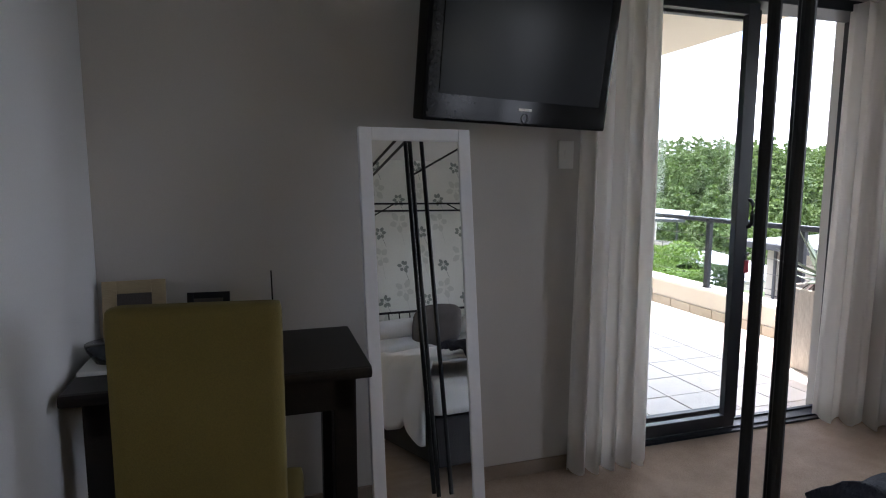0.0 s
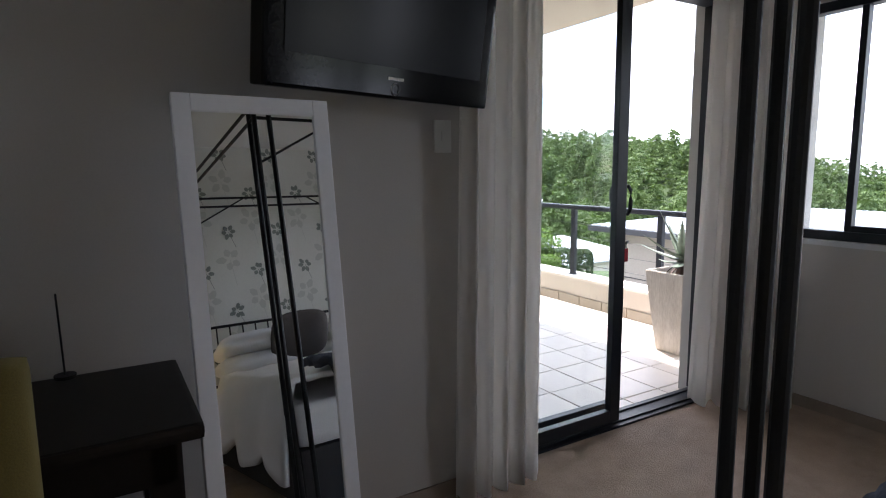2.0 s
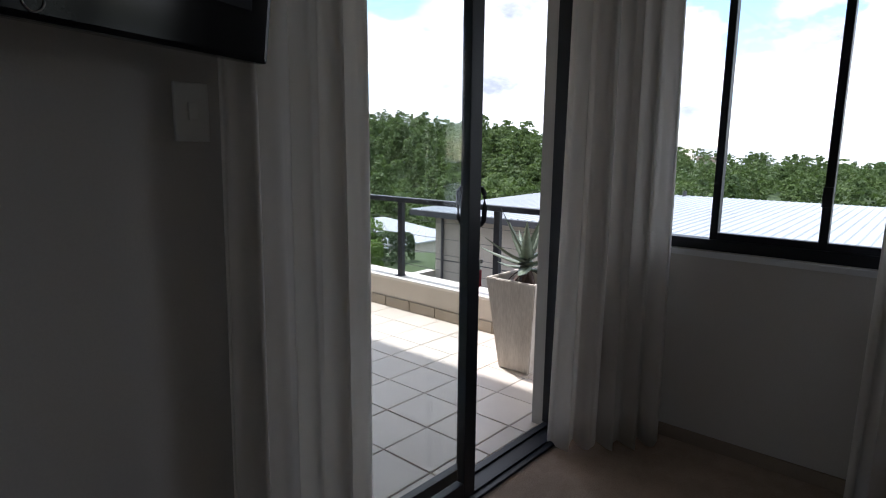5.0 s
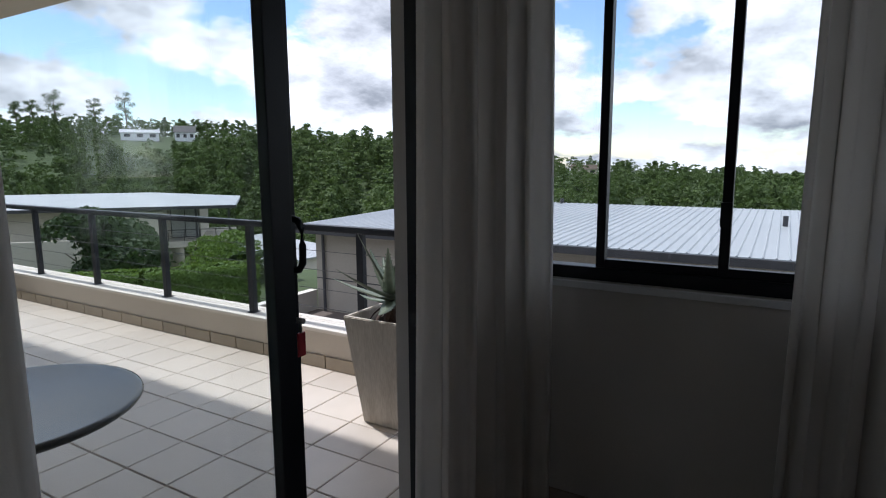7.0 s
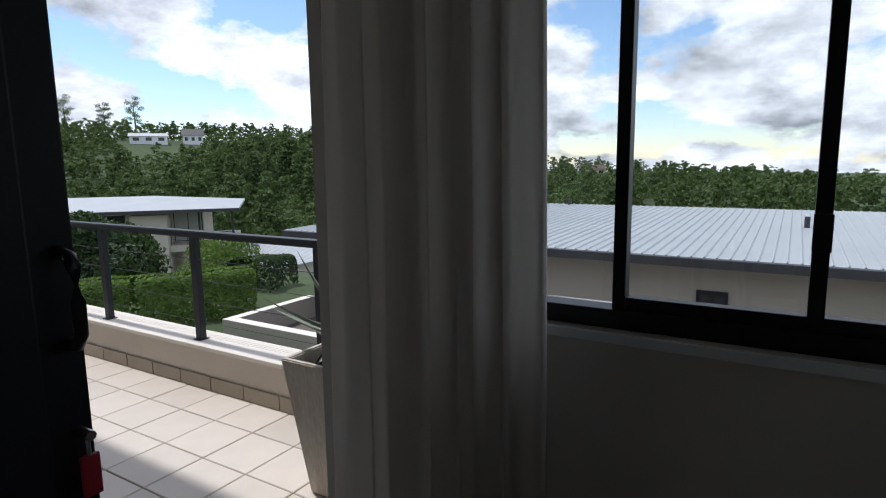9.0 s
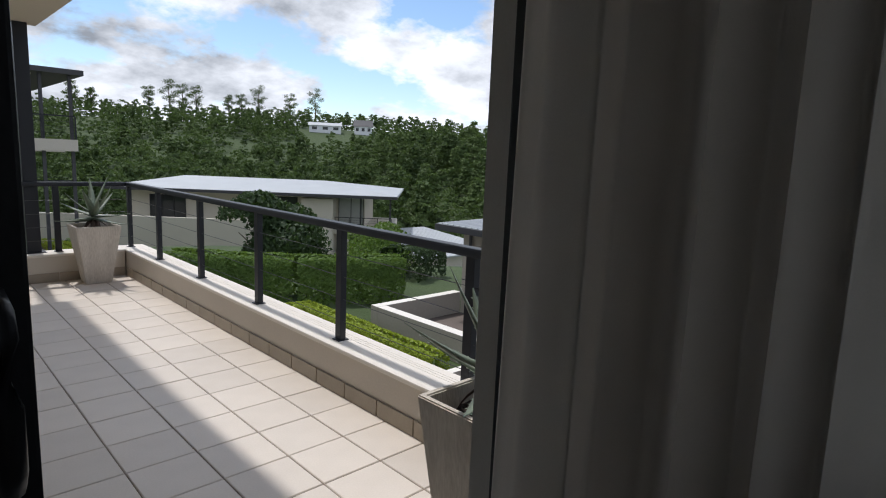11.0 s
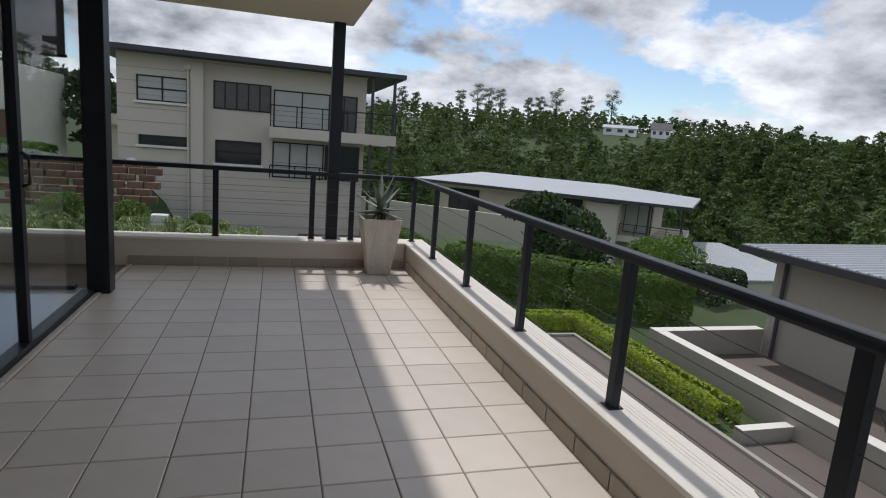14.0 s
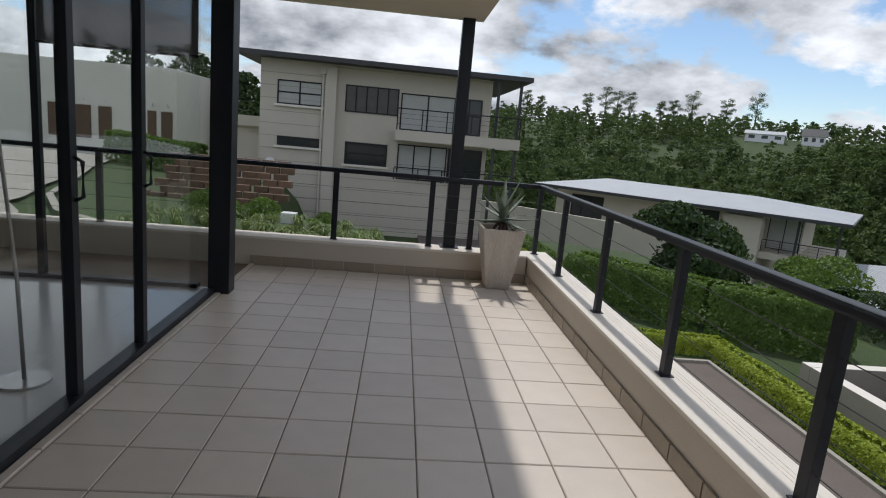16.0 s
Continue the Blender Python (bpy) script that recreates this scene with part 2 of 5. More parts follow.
M_TILE_IN = mat("white_floor_tile", (0.62, 0.63, 0.63), (0.57, 0.58, 0.58), 0.18, scale=2, fine=30, bump=0.02)
M_SHADE_CLOTH = mat("grey_roller_blind", (0.13, 0.13, 0.135), (0.11, 0.11, 0.115), 0.85, scale=2, fine=200, bump=0.1)


# ---- mesh tools ----
def obj(name, bm, material, parent=None, smooth=False):
    me = bpy.data.meshes.new(name)
    bmesh.ops.recalc_face_normals(bm, faces=bm.faces)
    bm.to_mesh(me)
    bm.free()
    for m in material if isinstance(material, (list, tuple)) else [material]:
        me.materials.append(m)
    if smooth:
        for p in me.polygons:
            p.use_smooth = True
    ob = new(name, me)
    ob.parent = parent
    return ob


def add_box(bm, lo, hi, bev=0.0, mi=0):
    lo, hi = Vector(lo), Vector(hi)
    r = bmesh.ops.create_cube(bm, size=1.0, matrix=Matrix.Translation((lo + hi) / 2) @ Matrix.Diagonal((*(hi - lo), 1)))
    faces = list({f for v in r["verts"] for f in v.link_faces})
    for f in faces:
        f.material_index = mi
    if bev:
        edges = list({e for v in r["verts"] for e in v.link_edges})
        res = bmesh.ops.bevel(bm, geom=edges, offset=bev, segments=2, affect="EDGES", profile=0.7)
        for f in res["faces"]:
            f.material_index = mi


def box(name, lo, hi, material, parent=None, bev=0.0):
    bm = bmesh.new()
    add_box(bm, lo, hi, bev)
    return obj(name, bm, material, parent)


def add_rod(bm, a, b, r, seg=8, r2=None):
    a, b = Vector(a), Vector(b)
    d = b - a
    m = Matrix.Translation((a + b) / 2) @ d.to_track_quat("Z", "Y").to_matrix().to_4x4()
    bmesh.ops.create_cone(bm, cap_ends=True, segments=seg, radius1=r, radius2=r if r2 is None else r2, depth=d.length, matrix=m)


def add_tube(bm, pts, radii, seg=8):
    """A tube along points with a radius at each."""
    pts = [Vector(p) for p in pts]
    rings = []
    for i, p in enumerate(pts):
        d = pts[min(i + 1, len(pts) - 1)] - pts[max(i - 1, 0)]
        q = d.to_track_quat("Z", "Y")
        rings.append([bm.verts.new(p + q @ Vector((math.cos(k * math.tau / seg) * radii[i], math.sin(k * math.tau / seg) * radii[i], 0))) for k in range(seg)])
    for a, b in zip(rings, rings[1:]):
        for k in range(seg):
            bm.faces.new((a[k], a[(k + 1) % seg], b[(k + 1) % seg], b[k]))
    bm.faces.new(rings[0][::-1]); bm.faces.new(rings[-1])


def empty(name, loc=(0, 0, 0)):
    e = new(name)
    e.location = loc
    return e


def wall_with_hole(name, axis, at, thick, lo, hi, holes, material):
    """A wall slab across an axis ('x' or 'y'), from lo=(u,z) to hi, with rectangular holes (u0,z0,u1,z1)."""
    us = sorted({lo[0], hi[0], *[h[0] for h in holes], *[h[2] for h in holes]})
    zs = sorted({lo[1], hi[1], *[h[1] for h in holes], *[h[3] for h in holes]})
    bm = bmesh.new()
    solid = lambda u, z: lo[0] < u < hi[0] and lo[1] < z < hi[1] and not any(h[0] < u < h[2] and h[1] < z < h[3] for h in holes)
    P = (lambda u, w, z: (w, u, z)) if axis == "x" else (lambda u, w, z: (u, w, z))
    cache = {}

    def V(u, w, z):
        k = (round(u, 4), round(w, 4), round(z, 4))
        if k not in cache:
            cache[k] = bm.verts.new(P(u, w, z))
        return cache[k]
    w0, w1 = at, at + thick
    U = [us[0] - 1] + us + [us[-1] + 1]
    Z = [zs[0] - 1] + zs + [zs[-1] + 1]
    cell = lambda i, j: solid((U[i] + U[i + 1]) / 2, (Z[j] + Z[j + 1]) / 2)
    for i in range(1, len(U) - 2):
        for j in range(1, len(Z) - 2):
            if not cell(i, j):
                continue
            u0, u1, z0, z1 = U[i], U[i + 1], Z[j], Z[j + 1]
            bm.faces.new((V(u0, w0, z0), V(u1, w0, z0), V(u1, w0, z1), V(u0, w0, z1)))
            bm.faces.new((V(u0, w1, z0), V(u0, w1, z1), V(u1, w1, z1), V(u1, w1, z0)))
            if not cell(i - 1, j):
                bm.faces.new((V(u0, w0, z0), V(u0, w0, z1), V(u0, w1, z1), V(u0, w1, z0)))
            if not cell(i + 1, j):
                bm.faces.new((V(u1, w0, z0), V(u1, w1, z0), V(u1, w1, z1), V(u1, w0, z1)))
            if not cell(i, j - 1):
                bm.faces.new((V(u0, w0, z0), V(u0, w1, z0), V(u1, w1, z0), V(u1, w0, z0)))
            if not cell(i, j + 1):
                bm.faces.new((V(u0, w0, z1), V(u1, w0, z1), V(u1, w1, z1), V(u0, w1, z1)))
    return tagged(obj(name, bm, material), kind="structure")


# ---- bedroom shell ----
FZ = 0.04            # carpet level above the balcony tiles
RX0, RX1 = -5.24, -0.85
RY0, RY1 = -3.75, 0.0
CEIL = 2.62
OUT = 0.35           # thickness of the outer walls
DX0, DX1, DTOP = -3.05, -1.142, 2.52   # sliding door opening
WY0, WY1, WZ0, WZ1 = -1.45, -0.10, 1.07, 2.42   # window opening

wall_north = wall_with_hole("wall_north", "y", RY1, OUT, (RX0 - 0.2, -0.3), (RX1 + OUT, 2.75), [(DX0, -0.02, DX1, DTOP)], M_WALL)
tagged(wall_north, "greige painted plaster wall with a sliding door opening", "wall")
wall_east = wall_with_hole("wall_east", "x", RX1, OUT, (RY0 - 0.2, -0.3), (RY1 - 0.003, 2.75), [(WY0, WZ0, WY1, WZ1), (-3.5, 0.9, -2.05, WZ1)], M_WALL)
tagged(wall_east, "greige painted plaster wall under a dark framed window", "wall")
wall_west = wall_with_hole("wall_west", "x", RX0 - 0.2, 0.197, (RY0 - 0.2, -0.3), (RY1 - 0.003, 2.75), [], M_WALL_WHITE)
tagged(wall_west, "plain white painted bedroom wall beside the desk", "wall")
wall_south = wall_with_hole("wall_south", "y", RY0 - 0.2, 0.2, (RX0, -0.3), (RX1, 2.75), [], M_PAPER)
tagged(wall_south, "pale wallpapered wall with grey leaf sprigs behind bed", "wall")
tagged(box("floor", (RX0, RY0, FZ - 0.2), (RX1, RY1 + 0.08, FZ), M_CARPET), "beige looped carpet on the bedroom floor", "floor", kind="structure")
# runs 0.5 past the east wall: an added, unseen overhang shading the window
tagged(box("ceiling", (RX0 - 0.2, RY0 - 0.2, CEIL), (RX1 + OUT + 0.5, RY1 + OUT, CEIL + 0.25), M_CEIL), "plain white painted bedroom ceiling", "ceiling", kind="structure")
bm = bmesh.new()
add_box(bm, (RX0, -0.014, FZ), (DX0, -0.002, FZ + 0.07), 0.003)
add_box(bm, (RX1 - 0.014, RY0, FZ), (RX1 - 0.002, -0.02, FZ + 0.07), 0.003)
tagged(obj("baseboard", bm, M_SKIRT), "low carpet skirting along the bedroom walls", "skirting", kind="structure")


# ---- sliding door ----
def door_panel(name, x0, x1, y, z0, z1, parent, stile=0.075, depth=0.04):
    e = new(name)
    e.parent = parent
    bm = bmesh.new()
    for a, b in (((x0, z0), (x0 + stile, z1)), ((x1 - stile, z0), (x1, z1)), ((x0 + stile, z0), (x1 - stile, z0 + 0.07)), ((x0 + stile, z1 - 0.06), (x1 - stile, z1))):
        add_box(bm, (a[0], y, a[1]), (b[0], y + depth, b[1]), 0.004)
    obj("frame", bm, M_ALU, e)
    g = box("pane", (x0 + stile - 0.01, y + depth / 2 - 0.003, z0 + 0.06), (x1 - stile + 0.01, y + depth / 2 + 0.003, z1 - 0.05), M_GLASS, e)
    g.visible_shadow = False
    return e


sliding_door = tagged(empty("sliding_door"), "dark aluminium glass sliding door standing partly open", "door")
bm = bmesh.new()
add_box(bm, (DX0, 0.07, FZ - 0.05), (DX1, 0.245, FZ + 0.012), 0.003)
add_box(bm, (DX0, 0.103, FZ + 0.012), (DX1, 0.109, FZ + 0.022))
add_box(bm, (DX0, 0.198, FZ + 0.012), (DX1, 0.204, FZ + 0.022))
add_box(bm, (DX0, 0.05, DTOP - 0.06), (DX1, 0.245, DTOP), 0.004)
add_box(bm, (DX0, 0.05, FZ + 0.02), (DX0 + 0.05, 0.245, DTOP - 0.06), 0.003)
add_box(bm, (DX1 - 0.06, 0.05, FZ + 0.02), (DX1, 0.245, DTOP - 0.06), 0.003)
obj("frame", bm, M_ALU, sliding_door)
door_panel("fixed_panel", DX0 + 0.05, -2.01, 0.086, FZ + 0.036, DTOP - 0.062, sliding_door)
leaf = door_panel("sliding_panel", -2.93, -1.903, 0.18, FZ + 0.036, DTOP - 0.062, sliding_door)
bm = bmesh.new()
HX, HY = -1.93, 0.20
for sd in (-1, 1):
    add_tube(bm, [(HX, HY + sd * 0.02, 1.40), (HX, HY + sd * 0.055, 1.395), (HX, HY + sd * 0.07, 1.375), (HX, HY + sd * 0.072, 1.32), (HX, HY + sd * 0.07, 1.265), (HX, HY + sd * 0.055, 1.245), (HX, HY + sd * 0.02, 1.24)], [0.011] * 7, 10)
obj("handle", bm, M_ALU, leaf, True)
bm = bmesh.new()
add_box(bm, (-1.942, 0.150, 0.972), (-1.910, 0.158, 1.048), 0.004)
key_tag = obj("key_tag", bm, M_RED)
tagged(key_tag, "small red plastic key tag hanging on the door lock", "key tag")
bm = bmesh.new()
add_rod(bm, (-1.926, 0.154, 1.046), (-1.926, 0.154, 1.085), 0.004)
add_rod(bm, (-1.926, 0.140, 1.085), (-1.926, 0.181, 1.085), 0.009)
obj("key", bm, M_STEEL, key_tag)

# ---- window ----
window_1 = tagged(empty("window_1"), "dark aluminium framed sliding window with clear panes", "window", kind="structure")
WX = RX1 + 0.035
bm = bmesh.new()
fw = 0.055
add_box(bm, (WX, WY0, WZ0), (WX + 0.08, WY1, WZ0 + fw), 0.004)
add_box(bm, (WX, WY0, WZ1 - fw), (WX + 0.08, WY1, WZ1), 0.004)
for y in (WY0, WY1 - fw):
    add_box(bm, (WX, y, WZ0 + fw), (WX + 0.08, y + fw, WZ1 - fw), 0.004)
for y in (-0.455, -0.92, -1.185):
    add_box(bm, (WX + 0.012, y - 0.018, WZ0 + fw), (WX + 0.06, y + 0.018, WZ1 - fw), 0.003)
add_box(bm, (WX + 0.015, WY0 + fw, WZ0 + fw), (WX + 0.055, -0.473, WZ0 + fw + 0.035), 0.003)
obj("frame", bm, M_ALU, window_1)
pane = box("pane", (WX + 0.034, WY0 + 0.03, WZ0 + 0.03), (WX + 0.04, WY1 - 0.03, WZ1 - 0.03), M_GLASS, window_1)
pane.visible_shadow = False
obj("latch", (lambda b: (add_box(b, (WX - 0.008, -0.94, 1.32), (WX + 0.014, -0.90, 1.41), 0.004), b)[1])(bmesh.new()), M_ALU, window_1)
tagged(box("window_sill", (RX1 - 0.012, WY0, WZ0 - 0.03), (RX1 + 0.033, WY1, WZ0 - 0.001), M_WALL_WHITE, None, 0.004), "thin pale plaster window sill", "window sill", kind="structure")


# second window by the bed, with the sky's light in its opening
window_2 = tagged(empty("window_2"), "dark aluminium framed window beside the bed", "window", kind="structure")
bm = bmesh.new()
for lo, hi in (((-3.5, 0.9), (-2.05, 0.955)), ((-3.5, WZ1 - 0.055), (-2.05, WZ1)), ((-3.5, 0.955), (-3.445, WZ1 - 0.055)), ((-2.105, 0.955), (-2.05, WZ1 - 0.055)), ((-2.8, 0.955), (-2.75, WZ1 - 0.055))):
    add_box(bm, (WX, lo[0], lo[1]), (WX + 0.08, hi[0], hi[1]), 0.003)
obj("frame", bm, M_ALU, window_2)
sky_light = new("window_skylight", bpy.data.lights.new("window_skylight", "AREA"))
sky_light.data.shape, sky_light.data.size, sky_light.data.size_y = "RECTANGLE", 1.3, 1.35
sky_light.data.energy, sky_light.data.color = 0.8, (0.88, 0.94, 1.0)
sky_light.matrix_world = look((WX + 0.1, -2.775, 1.66), (WX - 1.0, -2.775, 1.5))


# ---- curtains ----
def curtain(x0, x1, y0, y1, z0, z1, folds, amp, seed, label):
    """A hanging cloth from (x0,y0) to (x1,y1) with deep folds, a little wider at the hem."""
    rnd = random.Random(seed)
    d = Vector((x1 - x0, y1 - y0, 0))
    nrm = Vector((-d.y, d.x, 0)).normalized()
    n, rows = folds * 14, 14
    ph = [rnd.uniform(-0.5, 0.5) for _ in range(folds + 1)]
    am = [rnd.uniform(0.6, 1.2) for _ in range(folds + 1)]
    bm = bmesh.new()
    grid = []
    for j in range(rows + 1):
        v = j / rows
        row = []
        for i in range(n + 1):
            u = i / n
            u += 0.35 / folds * (math.sin(u * 5.3 + seed) * 0.6 + 0.3 * math.sin(u * 11.0 + 2 * seed)) * u * (1 - u) * 4
            f = max(0, min(int(u * folds), folds - 1))
            k = u * folds - f
            a = am[f] * (1 - k) + am[f + 1] * k
            p = ph[f] * (1 - k) + ph[f + 1] * k
            w = amp * a * (0.75 + 0.35 * (1 - v)) * (0.8 * math.sin(u * folds * math.tau + p * 0.6 + 0.25 * math.sin(v * 5 + seed)) + 0.3 * math.sin(u * folds * 1.7 * math.tau + seed + v))
            su = (u - 0.5) * (1 + 0.10 * (1 - v)) + 0.5 + 0.012 * math.sin(u * folds * math.tau * 2)
            c = Vector((x0, y0, 0)) + d * su + nrm * w
            zz = z0 + (z1 - z0) * v + (0.012 * math.sin(u * folds * math.tau + 1) if j == 0 else 0)
            row.append(bm.verts.new((c.x, c.y, zz)))
        grid.append(row)
    for a, b in zip(grid, grid[1:]):
        for i in range(n):
            bm.faces.new((a[i], a[i + 1], b[i + 1], b[i]))
    ob = obj("curtain", bm, M_CURTAIN, None, True)
    sol = ob.modifiers.new("thickness", "SOLIDIFY")
    sol.thickness = 0.004
    return tagged(ob, label, "curtain", "curtains at the door and window")


curtain(-3.20, -2.80, -0.11, -0.11, FZ + 0.03, 2.5, 5, 0.045, 1, "floor-length off-white curtain drawn beside the sliding door")
curtain(-1.405, -1.02, 0.045, -0.31, FZ + 0.02, 2.5, 5, 0.05, 2, "floor-length off-white curtain gathered in the room corner")
curtain(-1.0, -1.0, -1.165, -1.74, FZ + 0.02, 2.5, 6, 0.045, 3, "floor-length off-white curtain drawn beside the window")
bm = bmesh.new()
add_rod(bm, (-3.3, -0.11, 2.52), (-1.0, -0.11, 2.52), 0.014)
add_rod(bm, (-1.0, -0.11, 2.52), (-1.0, -2.2, 2.52), 0.014)
rail = tagged(obj("curtain_rail", bm, M_ALU), "dark metal curtain rail under the ceiling", "curtain rail")


# ---- balcony ----
PITCH = 0.333
GX, GY = -3.02, 6.05        # corner of the glazed living room
PX = 0.03                   # inner face of the long parapet
PY = 7.10                   # inner face of the end parapet
PH = 0.31
Y_START = 0.30
TX0 = -1.272 - 5 * PITCH    # tile columns
TY0 = 3.415 - 10 * PITCH

tagged(box("balcony_floor", (GX - 6.0, Y_START, -0.25), (PX + 0.02, PY + 0.02, -0.006), M_GROUT), "square beige tiled balcony floor with dark grout", "floor", kind="structure")
balcony_floor = bpy.data.objects["balcony_floor"]


def parapet(name, lo, hi, label):
    bm = bmesh.new()
    add_box(bm, lo, (hi[0], hi[1], PH - 0.03), 0.004)
    ob = obj(name, bm, M_PLASTER)
    bm = bmesh.new()
    add_box(bm, (lo[0] - 0.012, lo[1] - 0.012, PH - 0.0295), (hi[0] + 0.012, hi[1] + 0.012, PH), 0.01)
    obj("coping", bm, M_COPING, ob)
    return tagged(ob, label, "parapet", kind="structure")


parapet("parapet_east", (PX, 0.351, -3.6), (PX + 0.26, PY + 0.30, 0), "low cream plastered parapet along the balcony")
parapet("parapet_north", (GX - 6.0, PY, -3.6), (PX - 0.014, PY + 0.28, 0), "low cream plastered parapet across the balcony end")
# grooves along the coping
bm = bmesh.new()
for k in range(3):
    add_box(bm, (PX + 0.155 + 0.025 * k, 0.27, PH), (PX + 0.160 + 0.025 * k, PY - 0.1, PH + 0.0015))
tagged(obj("coping_ridges", bm, M_COPING), "fine drip ridges along the parapet coping", "coping", kind="structure")

M_CABLE = mat("steel_cable", (0.14, 0.14, 0.14), (0.10, 0.10, 0.10), 0.5, 0.6, bump=0)
RAILX, RAILZ = PX + 0.10, 1.07
RAILY = PY + 0.16


def rail_post(x, y, along):
    e = tagged(empty("railing_post", (x, y, PH)), "dark painted steel balustrade post on the parapet", "railing post", "balustrade posts")
    bm = bmesh.new()
    w, t = (0.022, 0.03) if along == "y" else (0.03, 0.022)
    add_box(bm, (-w, -t, 0), (w, t, RAILZ - PH - 0.025), 0.003)
    obj("post", bm, M_ALU, e)
    bm = bmesh.new()
    add_box(bm, (-0.04, -0.04, 0), (0.04, 0.04, 0.006), 0.001)
    obj("foot_plate", bm, M_ALU, e)
    return e


post_y = rail_post(RAILX, 1.55, "y")
for y in (2.722, 3.891, 5.072, 6.228, RAILY):
    copy_thing(post_y, pose(RAILX, y, PH))
copy_thing(post_y, pose(RAILX, 0.45, PH))
post_x = rail_post(-0.62, RAILY, "x")
for x in (-1.08, -2.13, -3.35, -4.6, -5.9):
    copy_thing(post_x, pose(x, RAILY, PH))

bm = bmesh.new()
add_box(bm, (RAILX - 0.035, 0.25, RAILZ - 0.025), (RAILX + 0.035, RAILY + 0.035, RAILZ + 0.025), 0.014)
add_box(bm, (GX - 5.5, RAILY - 0.035, RAILZ - 0.0249), (RAILX - 0.036, RAILY + 0.035, RAILZ + 0.0249), 0.014)
railing = tagged(obj("handrail", bm, M_ALU), "dark painted steel handrail around the balcony", "handrail")
bm = bmesh.new()
for k in range(4):
    z = PH + 0.13 + 0.15 * k
    add_rod(bm, (RAILX, 0.25, z), (RAILX, RAILY, z), 0.0025, 6)
    add_rod(bm, (RAILX, RAILY, z), (GX - 5.5, RAILY, z), 0.0022, 6)
obj("cable", bm, M_CABLE, railing)

# column and roof slab
SLAB_Z = 2.76
bm = bmesh.new()
add_box(bm, (-0.91, 7.26, PH), (-0.78, 7.39, SLAB_Z), 0.004)
add_box(bm, (-0.95, 7.22, PH), (-0.74, 7.43, PH + 0.008), 0.001)
tagged(obj("balcony_column", bm, M_ALU), "dark square steel column carrying the balcony roof", "column")
tagged(box("roof_slab", (GX - 7.0, 0.352, SLAB_Z), (-0.68, 7.42, SLAB_Z + 0.22), M_SOFFIT, None, 0.006), "cream plastered soffit of the balcony roof", "roof", kind="structure")

# added slab, hidden above the soffit, that bounds the sun patch on the tiles
tagged(box("shade_roof", (GX - 9, -6, 3.30), (-1.08, 8.75, 3.5), M_FASCIA), "unseen dark roof added to shade the balcony end", "roof", kind="structure")

# ---- glazed living room ----
tagged(box("living_room_floor", (GX - 6, 0.6, -0.006), (GX - 0.02, GY + 0.02, 0.012), M_TILE_IN), "glossy white tiled living room floor", "floor", kind="structure")
glazing = tagged(empty("glazed_wall"), "dark aluminium framed glass sliding wall of living room", "glass door", kind="structure")
bm = bmesh.new()
add_box(bm, (GX - 0.06, 0.3, 0), (GX + 0.03, GY - 0.15, 0.05), 0.004)
add_box(bm, (GX - 0.06, 0.3, SLAB_Z - 0.16), (GX + 0.03, GY - 0.15, SLAB_Z), 0.004)
for y in (0.3, 1.25, 2.1, 2.95, 3.78, 4.55):
    add_box(bm, (GX - 0.05, y, 0.05), (GX + 0.01, y + 0.06, SLAB_Z - 0.16), 0.004)
add_box(bm, (GX - 6, GY - 0.05, 0), (GX - 0.15, GY + 0.04, 0.05), 0.004)
add_box(bm, (GX - 6, GY - 0.05, SLAB_Z - 0.16), (GX - 0.15, GY + 0.04, SLAB_Z), 0.004)
for x in (-1.5, -2.7, -3.9, -5.1):
    add_box(bm, (GX + x, GY - 0.03, 0.05), (GX + x + 0.06, GY + 0.02, SLAB_Z - 0.16), 0.004)
obj("frame", bm, M_ALU, glazing)
bm = bmesh.new()
add_box(bm, (GX - 0.03, GY - 0.13, -0.004), (GX + 0.15, GY + 0.05, SLAB_Z), 0.006)
obj("corner_column", bm, M_ALU, glazing)
for lo, hi in (((GX - 0.022, 0.33, 0.04), (GX - 0.016, GY - 0.15, SLAB_Z - 0.14)), ((GX - 6, GY - 0.008, 0.04), (GX - 0.15, GY - 0.002, SLAB_Z - 0.14))):
    p = box("pane", lo, hi, M_GLASS, glazing)
    p.visible_shadow = False
bm = bmesh.new()
for y, s in ((3.81, -1), (4.58, 1)):
    add_tube(bm, [(GX + 0.01, y, 1.27), (GX + 0.05, y, 1.25), (GX + 0.05, y, 1.08), (GX + 0.01, y, 1.06)], [0.011] * 4)
obj("handle", bm, M_ALU, glazing, True)
tagged(wall_with_hole("wall_living_west", "x", GX - 6.2, 0.2, (0.4, -0.3), (GY, 2.75), [], M_WALL_WHITE), "plain white living room wall", "wall")
tagged(wall_with_hole("wall_living_south", "y", 0.36, 0.2, (GX - 6, -0.3), (GX - 0.07, 2.75), [], M_WALL_WHITE), "plain white living room wall", "wall")


floor_lamp = tagged(empty("floor_lamp", (-3.40, 3.99, 0.012)), "slender steel floor lamp on a round base", "lamp")
bm = bmesh.new()
add_rod(bm, (0, 0, 0), (0, 0, 0.018), 0.13, 28)
obj("base", bm, M_STEEL, floor_lamp)
bm = bmesh.new()
add_tube(bm, [(0, 0, 0.018), (0.0, -0.02, 0.6), (0.0, -0.10, 1.3), (0.0, -0.26, 1.75), (0, -0.45, 1.95)], [0.011, 0.010, 0.009, 0.009, 0.009], 8)
obj("stem", bm, M_STEEL, floor_lamp, True)
bm = bmesh.new()
